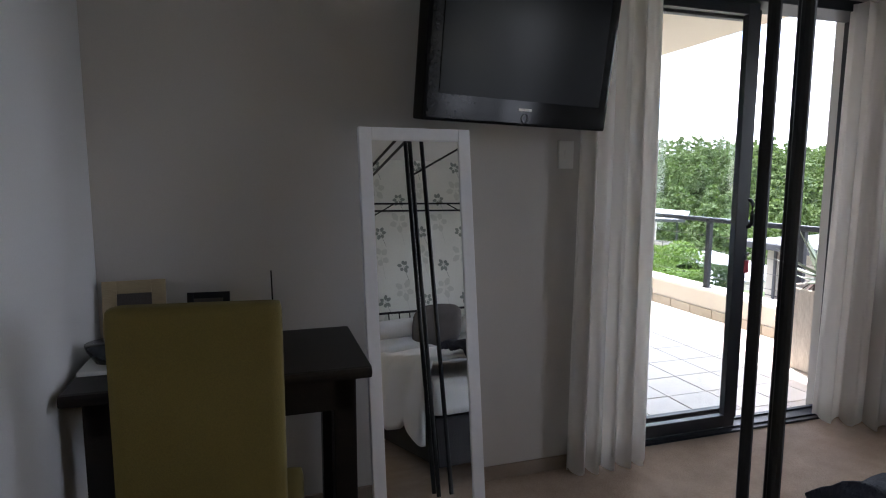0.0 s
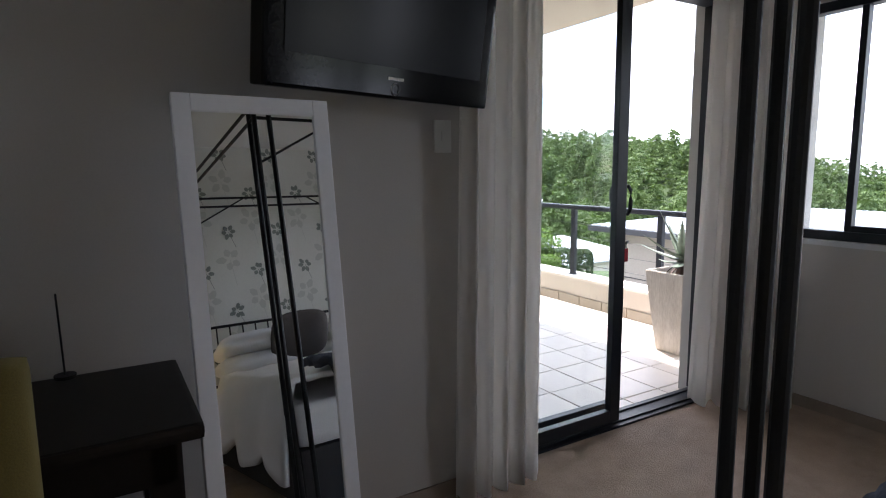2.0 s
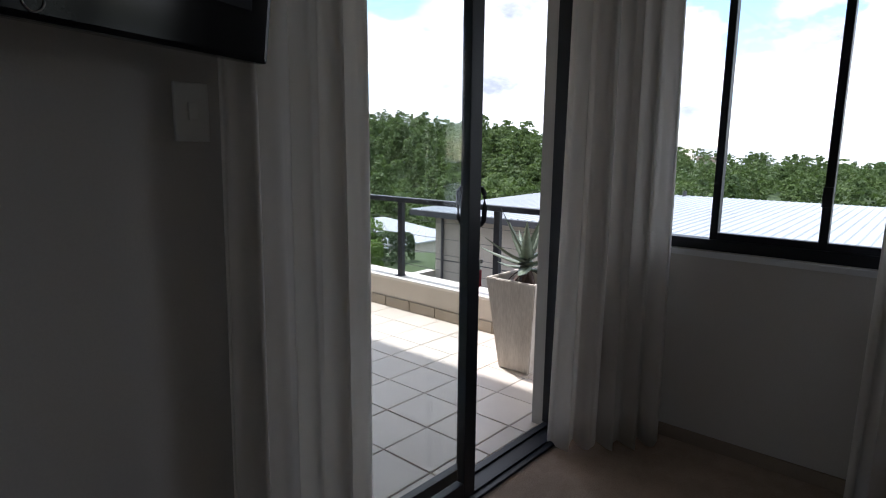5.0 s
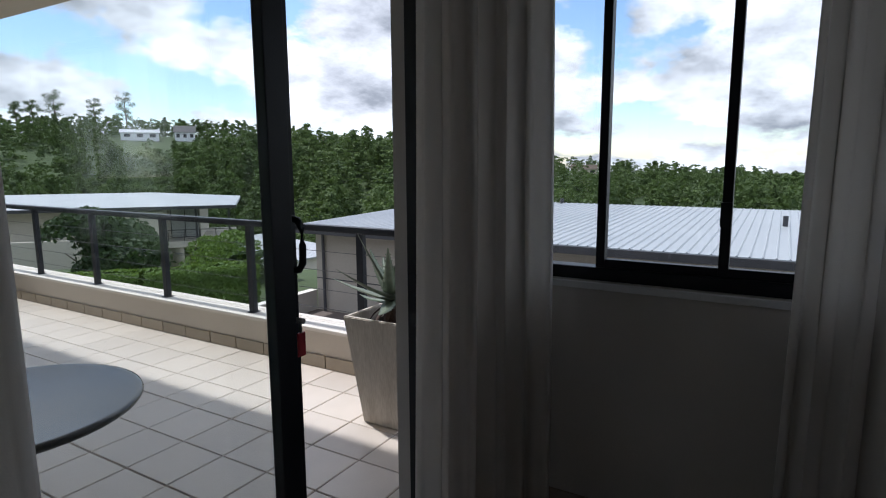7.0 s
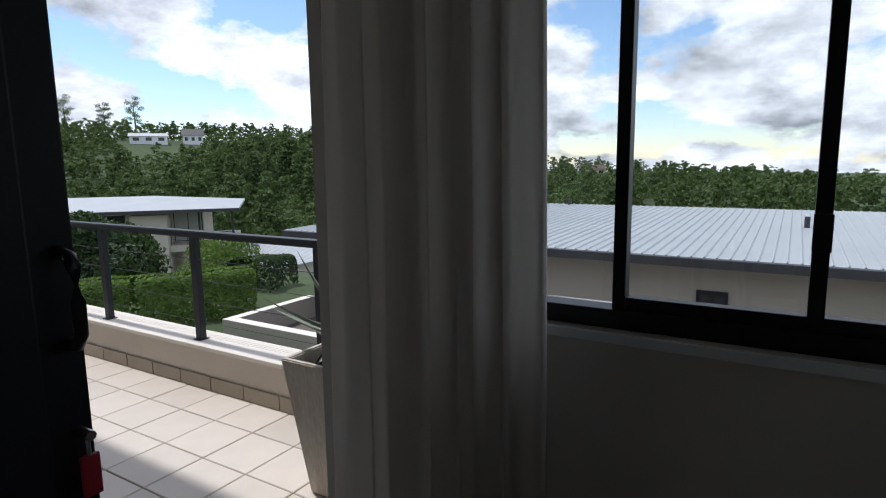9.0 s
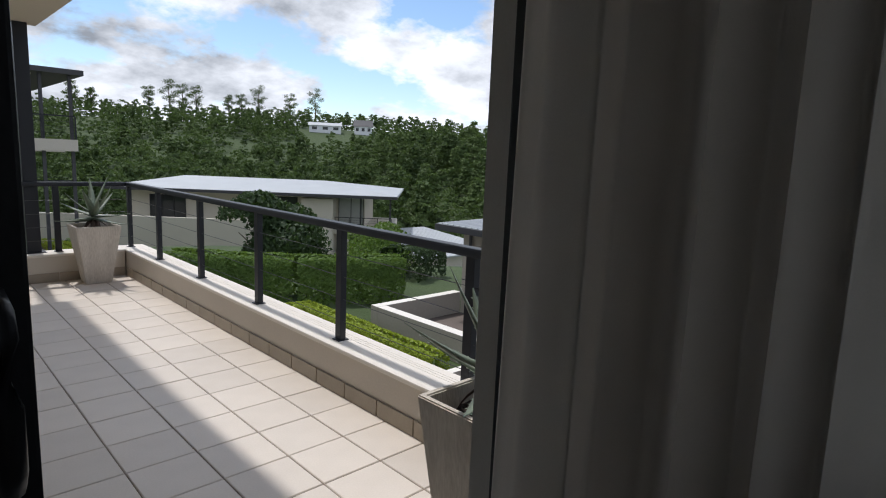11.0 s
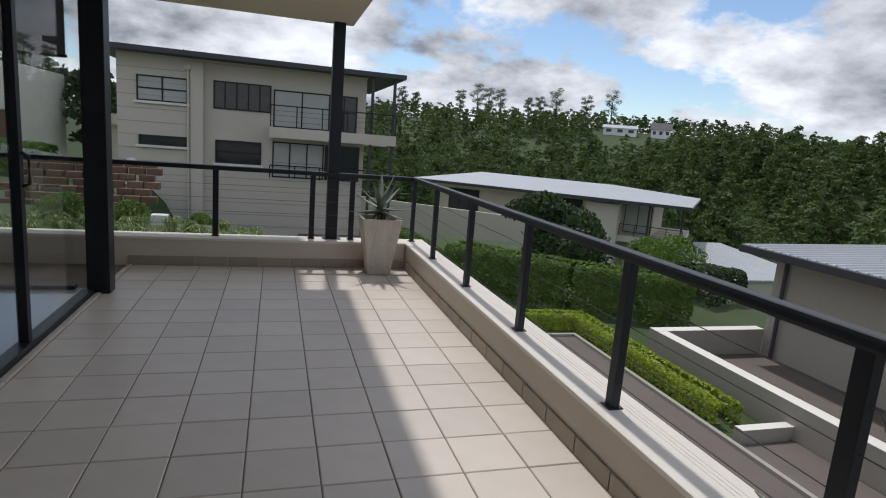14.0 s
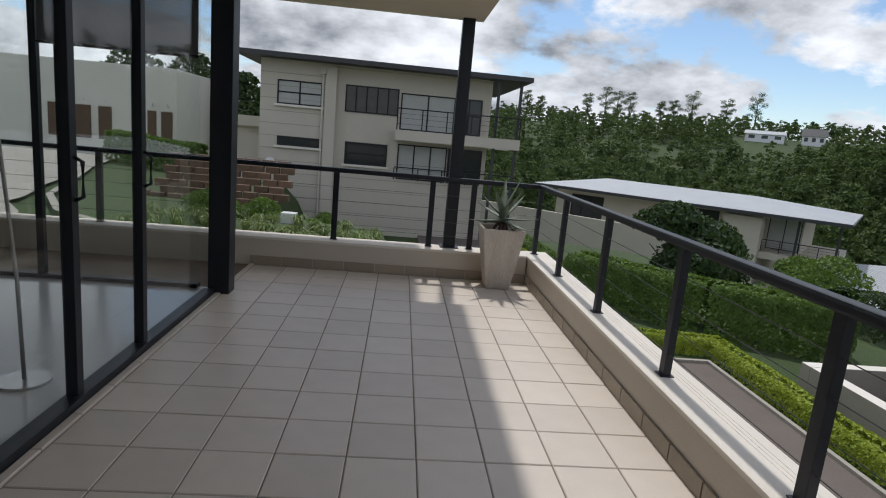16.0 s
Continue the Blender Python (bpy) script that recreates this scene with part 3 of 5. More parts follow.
add_rod(bm, (0, -0.45, 1.95), (0, -0.5, 1.86), 0.03, 16, 0.10)
obj("shade", bm, M_STEEL, floor_lamp)
blind = tagged(empty("roller_blind", (GX - 0.75, GY - 0.12, SLAB_Z - 0.16)), "grey roller blind half lowered in the glazing", "blind")
box("cloth", (-0.62, -0.004, -0.62), (0.62, 0.004, 0), M_SHADE_CLOTH, blind)
bm = bmesh.new()
add_rod(bm, (-0.63, 0, -0.62), (0.63, 0, -0.62), 0.012)
add_rod(bm, (-0.63, 0, 0.0), (0.63, 0, 0.0), 0.03, 12)
obj("bar", bm, M_IRON, blind)

# ---- planters with aloes ----
def aloe(cx, cy, z, seed, n, length):
    rnd = random.Random(seed)
    e = tagged(empty("aloe", (cx, cy, z)), "grey-green spiky aloe growing in a planter", "plant", "aloes in planters")
    bm = bmesh.new()
    add_tube(bm, [(0, 0, -0.05), (0.005, 0, 0.05), (0, 0.005, 0.16)], [0.04, 0.045, 0.03], 8)
    obj("stem", bm, M_ALOE_DRY, e, True)
    for k in range(n + 7):
        dry = k >= n
        az = k * 2.39996 + seed + rnd.uniform(-0.25, 0.25)
        el = rnd.uniform(-0.5, -0.15) if dry else radians(-8 + 78 * (k / n) ** 1.35) + rnd.uniform(-0.1, 0.1)
        L = length * (rnd.uniform(0.45, 0.65) if dry else rnd.uniform(0.8, 1.1) * (1.0 - 0.25 * k / n))
        w = 0.042 if not dry else 0.022
        base = Vector((0, 0, 0.15 + (0.0 if dry else 0.10 * k / n)))
        bm = bmesh.new()
        prev = None
        side = Vector((-math.sin(az), math.cos(az), 0))
        pos, ang = base.copy(), el
        steps = 8
        spines = []
        for s in range(steps + 1):
            u = s / steps
            dirv = Vector((math.cos(az) * math.cos(ang), math.sin(az) * math.cos(ang), math.sin(ang)))
            up = side.cross(dirv) * -1
            ww = w * (1.04 - u ** 1.25) * (1.0 + 0.15 * math.sin(u * 3.0)) + 0.0012
            th = ww * 0.45
            ring = [bm.verts.new(pos + side * ww), bm.verts.new(pos - up * th), bm.verts.new(pos - side * ww), bm.verts.new(pos + up * th * 0.1)]
            if 0 < s < steps and not dry:
                spines += [(pos + side * ww, side, dirv), (pos - side * ww, -side, dirv)]
            if prev:
                for q in range(4):
                    bm.faces.new((prev[q], prev[(q + 1) % 4], ring[(q + 1) % 4], ring[q]))
            prev = ring
            ang += (-0.16 if dry else rnd.uniform(-0.02, 0.07) * (1.2 if el < 0.8 else 0.3))
            pos = pos + dirv * (L / steps)
        for p, sd, dv in spines:
            a = bm.verts.new(p - dv * 0.006); b = bm.verts.new(p + dv * 0.006); c = bm.verts.new(p + sd * 0.009 + dv * 0.003)
            bm.faces.new((a, b, c))
        obj("dry_leaf" if dry else "leaf", bm, M_ALOE_DRY if dry else M_ALOE, e, True)
    return e


def planter(cx, cy, rot, hb, ht, h):
    e = tagged(empty("planter", (cx, cy, 0)), "tall tapered square whitewashed planter box on tiles", "planter", "tapered planters")
    e.rotation_euler = (0, 0, radians(rot))
    bm = bmesh.new()
    lv = [(hb, 0.0), (ht, h), (ht - 0.03, h), (ht - 0.04, h - 0.09)]
    rings = [[bm.verts.new((sx * r, sy * r, z)) for sx, sy in ((-1, -1), (1, -1), (1, 1), (-1, 1))] for r, z in lv]
    for a, b in zip(rings, rings[1:]):
        for k in range(4):
            bm.faces.new((a[k], a[(k + 1) % 4], b[(k + 1) % 4], b[k]))
    bm.faces.new(rings[0][::-1])
    bmesh.ops.bevel(bm, geom=[ed for ed in bm.edges if ed.calc_length() > 0.05], offset=0.006, segments=2, affect="EDGES")
    obj("box", bm, M_PLANTER, e)
    bm = bmesh.new()
    bmesh.ops.create_grid(bm, x_segments=8, y_segments=8, size=ht - 0.036, matrix=Matrix.Translation((0, 0, h - 0.085)))
    for v in bm.verts:
        v.co.z += random.uniform(-0.012, 0.012)
    obj("soil", bm, M_SOIL, e)
    return e


planter(-0.43, 0.885, 0, 0.13, 0.205, 0.67)
aloe(-0.43, 0.885, 0.58, 5, 14, 0.48)
planter(-0.345, 6.87, 0, 0.125, 0.222, 0.645)
aloe(-0.345, 6.87, 0.56, 9, 13, 0.50)

# balcony table
def lathe(bm, profile, seg=48):
    """Turn a profile of (radius, height) about the z axis."""
    rings = [[bm.verts.new((r * math.cos(k * math.tau / seg), r * math.sin(k * math.tau / seg), z)) for k in range(seg)] for r, z in profile]
    for p, q in zip(rings, rings[1:]):
        for k in range(seg):
            bm.faces.new((p[k], p[(k + 1) % seg], q[(k + 1) % seg], q[k]))
    bm.faces.new(rings[0][::-1]); bm.faces.new(rings[-1])


M_TABLE = mat("grey_table_lacquer", (0.16, 0.17, 0.175), (0.11, 0.12, 0.125), 0.16, 0.0, scale=5, fine=60, bump=0.03)
table = tagged(empty("balcony_table", (-2.335, 1.16, 0)), "round glossy grey table on a steel pedestal leg", "table")
bm = bmesh.new()
lathe(bm, [(0.30, 0.690), (0.385, 0.702), (0.425, 0.720), (0.434, 0.733), (0.430, 0.743), (0.418, 0.746), (0.405, 0.744)])
obj("top", bm, M_TABLE, table, True)
bm = bmesh.new()
lathe(bm, [(0.21, 0.0), (0.215, 0.008), (0.20, 0.018), (0.06, 0.034), (0.033, 0.06), (0.030, 0.64), (0.05, 0.67), (0.16, 0.6895)], 32)
obj("leg", bm, M_STEEL, table, True)


# ---- bedroom furniture ----
def stand_mirror():
    W, Hh = 0.43, 1.675
    e = tagged(empty("standing_mirror", (-4.06, -0.605, FZ)), "tall white framed mirror leaning against the wall", "mirror")
    e.rotation_euler = (radians(-7.6), 0, radians(2.5))
    bm = bmesh.new()
    f = 0.047
    for lo, hi in (((-W / 2, -0.02, 0), (-W / 2 + f, 0.01, Hh)), ((W / 2 - f, -0.02, 0), (W / 2, 0.01, Hh)), ((-W / 2 + f, -0.02, 0), (W / 2 - f, 0.01, f)), ((-W / 2 + f, -0.02, Hh - f), (W / 2 - f, 0.01, Hh))):
        add_box(bm, lo, hi, 0.004)
    obj("frame", bm, M_WHITE_WOOD, e)
    box("mirror_glass", (-W / 2 + f - 0.004, -0.012, f - 0.004), (W / 2 - f + 0.004, 0.006, Hh - f + 0.004), M_MIRROR, e)
    bm = bmesh.new()
    add_rod(bm, (0, 0.018, 1.15), (0, 0.42, 0.06), 0.014)
    obj("prop", bm, M_WHITE_WOOD, e)
    bm = bmesh.new()
    add_box(bm, (-W / 2 + 0.01, 0.011, 0.01), (W / 2 - 0.01, 0.018, Hh - 0.01))
    obj("back_board", bm, M_DARKWOOD, e)
    return e


stand_mirror()


def television():
    e = tagged(empty("television", (-3.59, -0.33, 2.03)), "black flat television on a wall bracket, switched off", "television")
    e.rotation_euler = (radians(8), 0, radians(15.5))
    W, Hh = 0.955, 0.60
    bm = bmesh.new()
    add_box(bm, (-W / 2, -0.03, -Hh / 2), (W / 2, 0.05, Hh / 2), 0.012)
    add_box(bm, (-0.3, 0.05, -0.2), (0.3, 0.09, 0.2), 0.02)
    obj("case", bm, M_TV, e)
    box("screen", (-W / 2 + 0.06, -0.034, -Hh / 2 + 0.10), (W / 2 - 0.06, -0.028, Hh / 2 - 0.05), M_SCREEN, e)
    bm = bmesh.new()
    for k in range(7):
        add_box(bm, (-0.033 + k * 0.0098, -0.0335, -Hh / 2 + 0.060), (-0.033 + k * 0.0098 + 0.0075, -0.030, -Hh / 2 + 0.070))
    obj("maker_mark", bm, M_PLASTIC, e)
    bm = bmesh.new()
    c = [(0.016 * math.cos(a), -0.032, 0.019 * math.sin(a) - Hh / 2 + 0.032) for a in [k * math.tau / 20 for k in range(21)]]
    add_tube(bm, c, [0.0014] * 21, 6)
    obj("power_ring", bm, M_STEEL, e)
    bm = bmesh.new()
    add_box(bm, (-0.05, 0.09, -0.04), (0.05, 0.22, 0.04), 0.004)
    add_box(bm, (-0.1, 0.22, -0.14), (0.1, 0.25, 0.14), 0.004)
    obj("bracket", bm, M_IRON, e)
    return e


television()

light_switch = tagged(empty("light_switch", (-3.22, -0.006, 1.632)), "white plastic light switch plate on the wall", "light switch")
box("plate", (-0.04, -0.005, -0.066), (0.04, 0.006, 0.066), M_PLASTIC, light_switch, 0.003)
box("rocker", (-0.010, -0.011, -0.018), (0.012, -0.005, 0.022), M_PLASTIC, light_switch, 0.002)


def desk():
    e = tagged(empty("desk", (0, 0, FZ)), "dark stained wooden desk against the wall", "desk")
    x0, x1, y0, y1, h = -5.22, -4.28, -0.62, -0.03, 0.84
    bm = bmesh.new()
    add_box(bm, (x0, y0, h - 0.04), (x1, y1, h), 0.014)
    obj("top", bm, M_DARKWOOD, e)
    bm = bmesh.new()
    add_box(bm, (x0 + 0.06, y0 + 0.05, h - 0.16), (x1 - 0.06, y1 - 0.03, h - 0.04), 0.004)
    obj("apron", bm, M_DARKWOOD, e)
    for x in (x0 + 0.05, x1 - 0.13):
        for y in (y0 + 0.05, y1 - 0.12):
            box("leg", (x, y, 0), (x + 0.08, y + 0.08, h - 0.041), M_DARKWOOD, e, 0.008)
    return e


desk()


def dining_chair():
    e = tagged(empty("chair", (-4.79, -0.97, FZ)), "olive fabric upholstered high-backed chair at the desk", "chair")
    e.rotation_euler = (0, 0, radians(-6))
    bm = bmesh.new()
    add_box(bm, (-0.205, -0.045, 0.36), (0.207, 0.045, 1.165), 0.03)
    ob = obj("backrest", bm, M_CHAIR, e, True)
    bm = bmesh.new()
    add_box(bm, (-0.23, 0.0, 0.36), (0.23, 0.45, 0.49), 0.03)
    obj("seat", bm, M_CHAIR, e, True)
    for x in (-0.2, 0.16):
        for y in (-0.03, 0.4):
            box("leg", (x, y, 0), (x + 0.04, y + 0.04, 0.37), M_DARKWOOD, e, 0.004)
    return e


dining_chair()


# things on the desk
def photo_frame(x, y, w, h, m, label, rot):
    z = FZ + 0.84
    e = tagged(empty("photo_frame", (x, y, z)), label, "photo frame", "frames on the desk")
    e.rotation_euler = (radians(-10), 0, radians(rot))
    b = 0.025 if w < 0.2 else 0.05
    bm = bmesh.new()
    for lo, hi in (((-w / 2, 0, 0), (-w / 2 + b, 0.015, h)), ((w / 2 - b, 0, 0), (w / 2, 0.015, h)), ((-w / 2 + b, 0, 0), (w / 2 - b, 0.015, b)), ((-w / 2 + b, 0, h - b), (w / 2 - b, 0.015, h))):
        add_box(bm, lo, hi, 0.002)
    obj("frame", bm, m, e)
    box("picture", (-w / 2 + b, 0.005, b), (w / 2 - b, 0.010, h - b), M_CUSHION, e)


M_PALEWOOD = mat("pale_wood", (0.36, 0.29, 0.17), (0.28, 0.22, 0.13), 0.6, scale=5, fine=40, bump=0.1, stretch=(1, 1, 6))
photo_frame(-5.10, -0.10, 0.22, 0.25, M_PALEWOOD, "pale wooden photo frame standing on the desk", 4)
photo_frame(-4.97, -0.17, 0.16, 0.15, M_IRON, "small black photo frame standing on the desk", 0)
photo_frame(-4.84, -0.10, 0.16, 0.19, M_IRON, "black photo frame standing on the desk", -5)
bm = bmesh.new()
add_box(bm, (-5.21, -0.45, FZ + 0.841), (-5.02, -0.15, FZ + 0.856), 0.003)
tagged(obj("notebook", bm, M_PLASTIC), "flat white notebook lying on the desk", "notebook")
bm = bmesh.new()
add_tube(bm, [(-5.13, -0.34, FZ + 0.857), (-5.13, -0.34, FZ + 0.90), (-5.13, -0.34, FZ + 0.92)], [0.05, 0.075, 0.08], 18)
tagged(obj("bowl", bm, M_DARKGLASS, None, True), "small dark bowl standing on the notebook", "bowl")
bm = bmesh.new()
add_rod(bm, (-5.11, -0.32, FZ + 0.921), (-5.10, -0.32, FZ + 1.0), 0.008, 10)
tagged(obj("lipstick", bm, M_STEEL), "slim silver cosmetic tube standing in a bowl", "cosmetic tube")
bm = bmesh.new()
add_rod(bm, (-4.59, -0.05, FZ + 0.84), (-4.595, -0.05, FZ + 1.10), 0.003, 6)
add_rod(bm, (-4.59, -0.05, FZ + 0.84), (-4.59, -0.05, FZ + 0.85), 0.03, 16)
tagged(obj("aerial", bm, M_IRON), "thin black rod aerial standing on the desk", "aerial")


# ---- four-poster bed ----
BX0, BX1, BY0, BY1, BTOP = -3.66, -2.02, -3.66, -1.59, 2.12


def bed():
    e = tagged(empty("four_poster_bed", (0, 0, FZ)), "black iron four-poster bed with white bedding", "bed")
    for x, sx in ((BX0, 1), (BX1, -1)):
        for y, sy in ((BY0, 1), (BY1, -1)):
            bm = bmesh.new()
            for dx, dy in ((0, 0), (0.075, 0), (0, 0.075)):
                add_rod(bm, (x + sx * dx, y + sy * dy, 0), (x + sx * dx, y + sy * dy, BTOP), 0.0125, 10)
            obj("post", bm, M_IRON, e)
    bm = bmesh.new()
    for z in (BTOP, BTOP - 0.07):
        for y in (BY0, BY1):
            add_rod(bm, (BX0, y, z), (BX1, y, z), 0.009)
        for x in (BX0, BX1):
            add_rod(bm, (x, BY0, z), (x, BY1, z), 0.009)
    # short braces at the corners
    for x, sx in ((BX0, 1), (BX1, -1)):
        for y, sy in ((BY0, 1), (BY1, -1)):
            add_rod(bm, (x + sx * 0.55, y, BTOP), (x, y, BTOP - 0.3), 0.006)
    obj("canopy_frame", bm, M_IRON, e)
    bm = bmesh.new()
    for z in (0.62, 1.08):
        add_rod(bm, (BX0, BY0, z), (BX1, BY0, z), 0.011)
    for k in range(1, 16):
        x = BX0 + (BX1 - BX0) * k / 16
        add_rod(bm, (x, BY0, 0.62), (x, BY0, 1.08), 0.006)
    obj("headboard", bm, M_IRON, e)
    bm = bmesh.new()
    add_box(bm, (BX0 + 0.05, BY0 + 0.06, 0.12), (BX1 - 0.05, BY1 - 0.09, 0.40), 0.02)
    obj("base", bm, M_BEDBASE, e)
    bm = bmesh.new()
    add_box(bm, (BX0 + 0.05, BY0 + 0.06, 0.401), (BX1 - 0.05, BY1 - 0.09, 0.62), 0.06)
    obj("mattress", bm, M_LINEN, e, True)
    return e


bed()
# duvet: a soft draped sheet with a wavy hem
bm = bmesh.new()
n1, n2 = 44, 40
rows = []
for j in range(n2 + 1):
    row = []
    for i in range(n1 + 1):
        u, v = i / n1, j / n2
        X = BX0 - 0.22 + (BX1 - BX0 + 0.44) * u
        Y = BY0 + 0.62 + (BY1 - 0.08 - BY0 - 0.62) * v
        edge = max(0.0, (BX0 + 0.06) - X, X - (BX1 - 0.06))
        zt = 0.72 + 0.025 * noise.noise((X * 3, Y * 3, 0)) + 0.02 * noise.noise((X * 9, Y * 7, 2))
        drop = min(edge * 1.55, 0.40)
        xx = X
        if edge > 0:
            s = -1 if X < -2.8 else 1
            xx = (BX0 + 0.06 if s < 0 else BX1 - 0.06) + s * (0.10 * (1 - math.exp(-edge * 9)) + 0.02 * math.sin(Y * 13))
            zt -= drop * (1 + 0.12 * math.sin(Y * 11 + 1))
        row.append(bm.verts.new((xx, Y, FZ + zt)))
    rows.append(row)
for a, b in zip(rows, rows[1:]):
    for i in range(n1):
        bm.faces.new((a[i], a[i + 1], b[i + 1], b[i]))
duvet = tagged(obj("duvet", bm, M_LINEN, None, True), "rumpled white cotton duvet spread over the bed", "duvet")
duvet.modifiers.new("thickness", "SOLIDIFY").thickness = -0.03


def pillow(name, x, y, z, w, d, h, rot, m, label, group=""):
    bm = bmesh.new()
    bmesh.ops.create_uvsphere(bm, u_segments=24, v_segments=14, radius=1)
    for v in bm.verts:
        c = v.co
        sq = lambda t: math.copysign(abs(t) ** 0.55, t)
        f = (1 - 0.35 * (abs(c.x) ** 6 + abs(c.y) ** 6))
        v.co = Vector((sq(c.x) * w / 2, sq(c.y) * d / 2, c.z * h / 2 * f))
        v.co += 0.012 * noise.noise_vector(v.co * 7 + Vector((x, y, 0)))
    ob = obj(name, bm, m, None, True)
    ob.matrix_world = pose(x, y, z, *rot)
    return tagged(ob, label, name, group)


pillow("pillow", -3.22, -3.42, FZ + 0.76, 0.66, 0.44, 0.17, (8, 0, 3), M_LINEN, "plump white pillow at the bed head", "pillows")
pillow("pillow", -3.24, -3.40, FZ + 0.90, 0.62, 0.42, 0.16, (22, 0, -3), M_LINEN, "plump white pillow at the bed head", "pillows")
pillow("pillow", -2.42, -3.42, FZ + 0.76, 0.66, 0.44, 0.17, (8, 0, -3), M_LINEN, "plump white pillow at the bed head", "pillows")
pillow("pillow", -2.40, -3.40, FZ + 0.90, 0.62, 0.42, 0.16, (22, 0, 2), M_LINEN, "plump white pillow at the bed head", "pillows")
pillow("cushion", -2.97, -3.17, FZ + 0.93, 0.45, 0.41, 0.11, (62, 0, 4), M_CUSHION, "taupe square cushion leaning on pillows", "cushions")
# throw over the foot of the bed
bm = bmesh.new()
bmesh.ops.create_grid(bm, x_segments=50, y_segments=24, size=0.5)
for v in bm.verts:
    X, Y = BX0 + 0.24 + (v.co.x + 0.5) * 1.2, BY1 - 0.40 + (v.co.y + 0.5) * 0.43
    v.co = (X, Y, FZ + 0.785 - 2.2 * max(0.0, Y - BY1 + 0.10) ** 1.5 + 0.03 * noise.noise((X * 8, Y * 8, 3)) + 0.02 * noise.noise((X * 25, Y * 25, 5)))
throw = tagged(obj("throw", bm, M_THROW, None, True), "folded slate-blue knitted throw on the bed foot", "throw")
throw.modifiers.new("thickness", "SOLIDIFY").thickness = -0.04

# bedside table and lamp
bedside = tagged(empty("bedside_table", (-4.02, -3.48, FZ)), "small dark wooden bedside table", "bedside table")
box("body", (-0.22, -0.2, 0.05), (0.22, 0.2, 0.52), M_DARKWOOD, bedside, 0.005)
box("top", (-0.24, -0.22, 0.521), (0.24, 0.22, 0.55), M_DARKWOOD, bedside, 0.006)
box("drawer", (-0.2, 0.201, 0.3), (0.2, 0.215, 0.5), M_DARKWOOD, bedside, 0.003)
for x in (-0.2, 0.16):
    for y in (-0.18, 0.14):
        box("leg", (x, y, 0), (x + 0.04, y + 0.04, 0.049), M_DARKWOOD, bedside)
lamp = tagged(empty("table_lamp", (-4.02, -3.5, FZ + 0.551)), "lit bedside lamp with a pale frilled shade", "lamp")
bm = bmesh.new()
add_rod(bm, (0, 0, 0), (0, 0, 0.015), 0.07, 20)
add_rod(bm, (0, 0, 0.015), (0, 0, 0.25), 0.01, 10)
obj("stand", bm, M_STEEL, lamp)
M_LAMP = bpy.data.materials.new("lit_lamp_shade")
M_LAMP.use_nodes = True
M_LAMP.node_tree.nodes["Principled BSDF"].inputs["Base Color"].default_value = (0.75, 0.68, 0.5, 1)
M_LAMP.node_tree.nodes["Principled BSDF"].inputs["Emission Color"].default_value = (1, 0.75, 0.35, 1)
M_LAMP.node_tree.nodes["Principled BSDF"].inputs["Emission Strength"].default_value = 0.8
bm = bmesh.new()
for k in range(26):
    a = k * math.tau / 26 + random.uniform(-0.1, 0.1)
    r, z = random.uniform(0.05, 0.09), 0.22 + random.random() * 0.22
    c = Vector((r * math.cos(a), r * math.sin(a), z))
    t, o = Vector((-math.sin(a), math.cos(a), 0)) * 0.03, Vector((math.cos(a) * 0.3, math.sin(a) * 0.3, 1)) * 0.09
    vs = [bm.verts.new(p) for p in (c - t, c + t, c + t * 0.8 + o, c - t * 0.4 + o * 1.2)]
    bm.faces.new(vs)
sh = obj("shade", bm, M_LAMP, lamp)
sh.modifiers.new("thickness", "SOLIDIFY").thickness = 0.003

# wallpaper sprigs, thin printed shapes on the wall
wrnd = random.Random(12)


def sprigs(name, material, dx, dz, ox, oz, size, leaves, lift, label):
    bm = bmesh.new()
    r = 0
    z = 0.9 + oz
    while z < CEIL - 0.05:
        x = RX0 + 0.1 + ox + (dx / 2 if r % 2 else 0)
        while x < RX1 - 0.1:
            tilt = wrnd.uniform(-0.5, 0.5)
            for k in range(leaves):
                a = tilt + math.tau * k / leaves + wrnd.uniform(-0.2, 0.2)
                L, W = size * wrnd.uniform(0.7, 1.1), size * 0.33
                b = Vector((x + math.cos(a) * size * 0.25, 0, z + math.sin(a) * size * 0.25))
                d, s = Vector((math.cos(a), 0, math.sin(a))), Vector((-math.sin(a), 0, math.cos(a)))
                pts = [b, b + d * L * 0.35 + s * W, b + d * L * 0.8 + s * W * 0.7, b + d * L, b + d * L * 0.8 - s * W * 0.7, b + d * L * 0.35 - s * W]
                bm.faces.new([bm.verts.new((p.x, RY0 + lift, p.z)) for p in pts])
            bm.faces.new([bm.verts.new((x + px, RY0 + lift, z + pz)) for px, pz in ((0, 0), (0.004, 0), (0.05 + tilt * 0.03, -size * 2.4), (0.046 + tilt * 0.03, -size * 2.4))])
            x += dx
        z += dz
        r += 1
    ob = obj(name, bm, material, wall_south)
    tagged(ob, label, kind="stuff")


sprigs("pale_leaf_print", M_MOTIF_PALE, 0.42, 0.33, 0.2, 0.1, 0.09, 5, 0.002, "faint beige leaf print on wallpaper")
sprigs("leaf_print", M_MOTIF, 0.42, 0.33, 0, 0, 0.055, 6, 0.004, "grey leaf sprig print on wallpaper")


# ---- land ----
def smooth(a, b, t):
    t = min(1.0, max(0.0, (t - a) / (b - a)))
    return t * t * (3 - 2 * t)


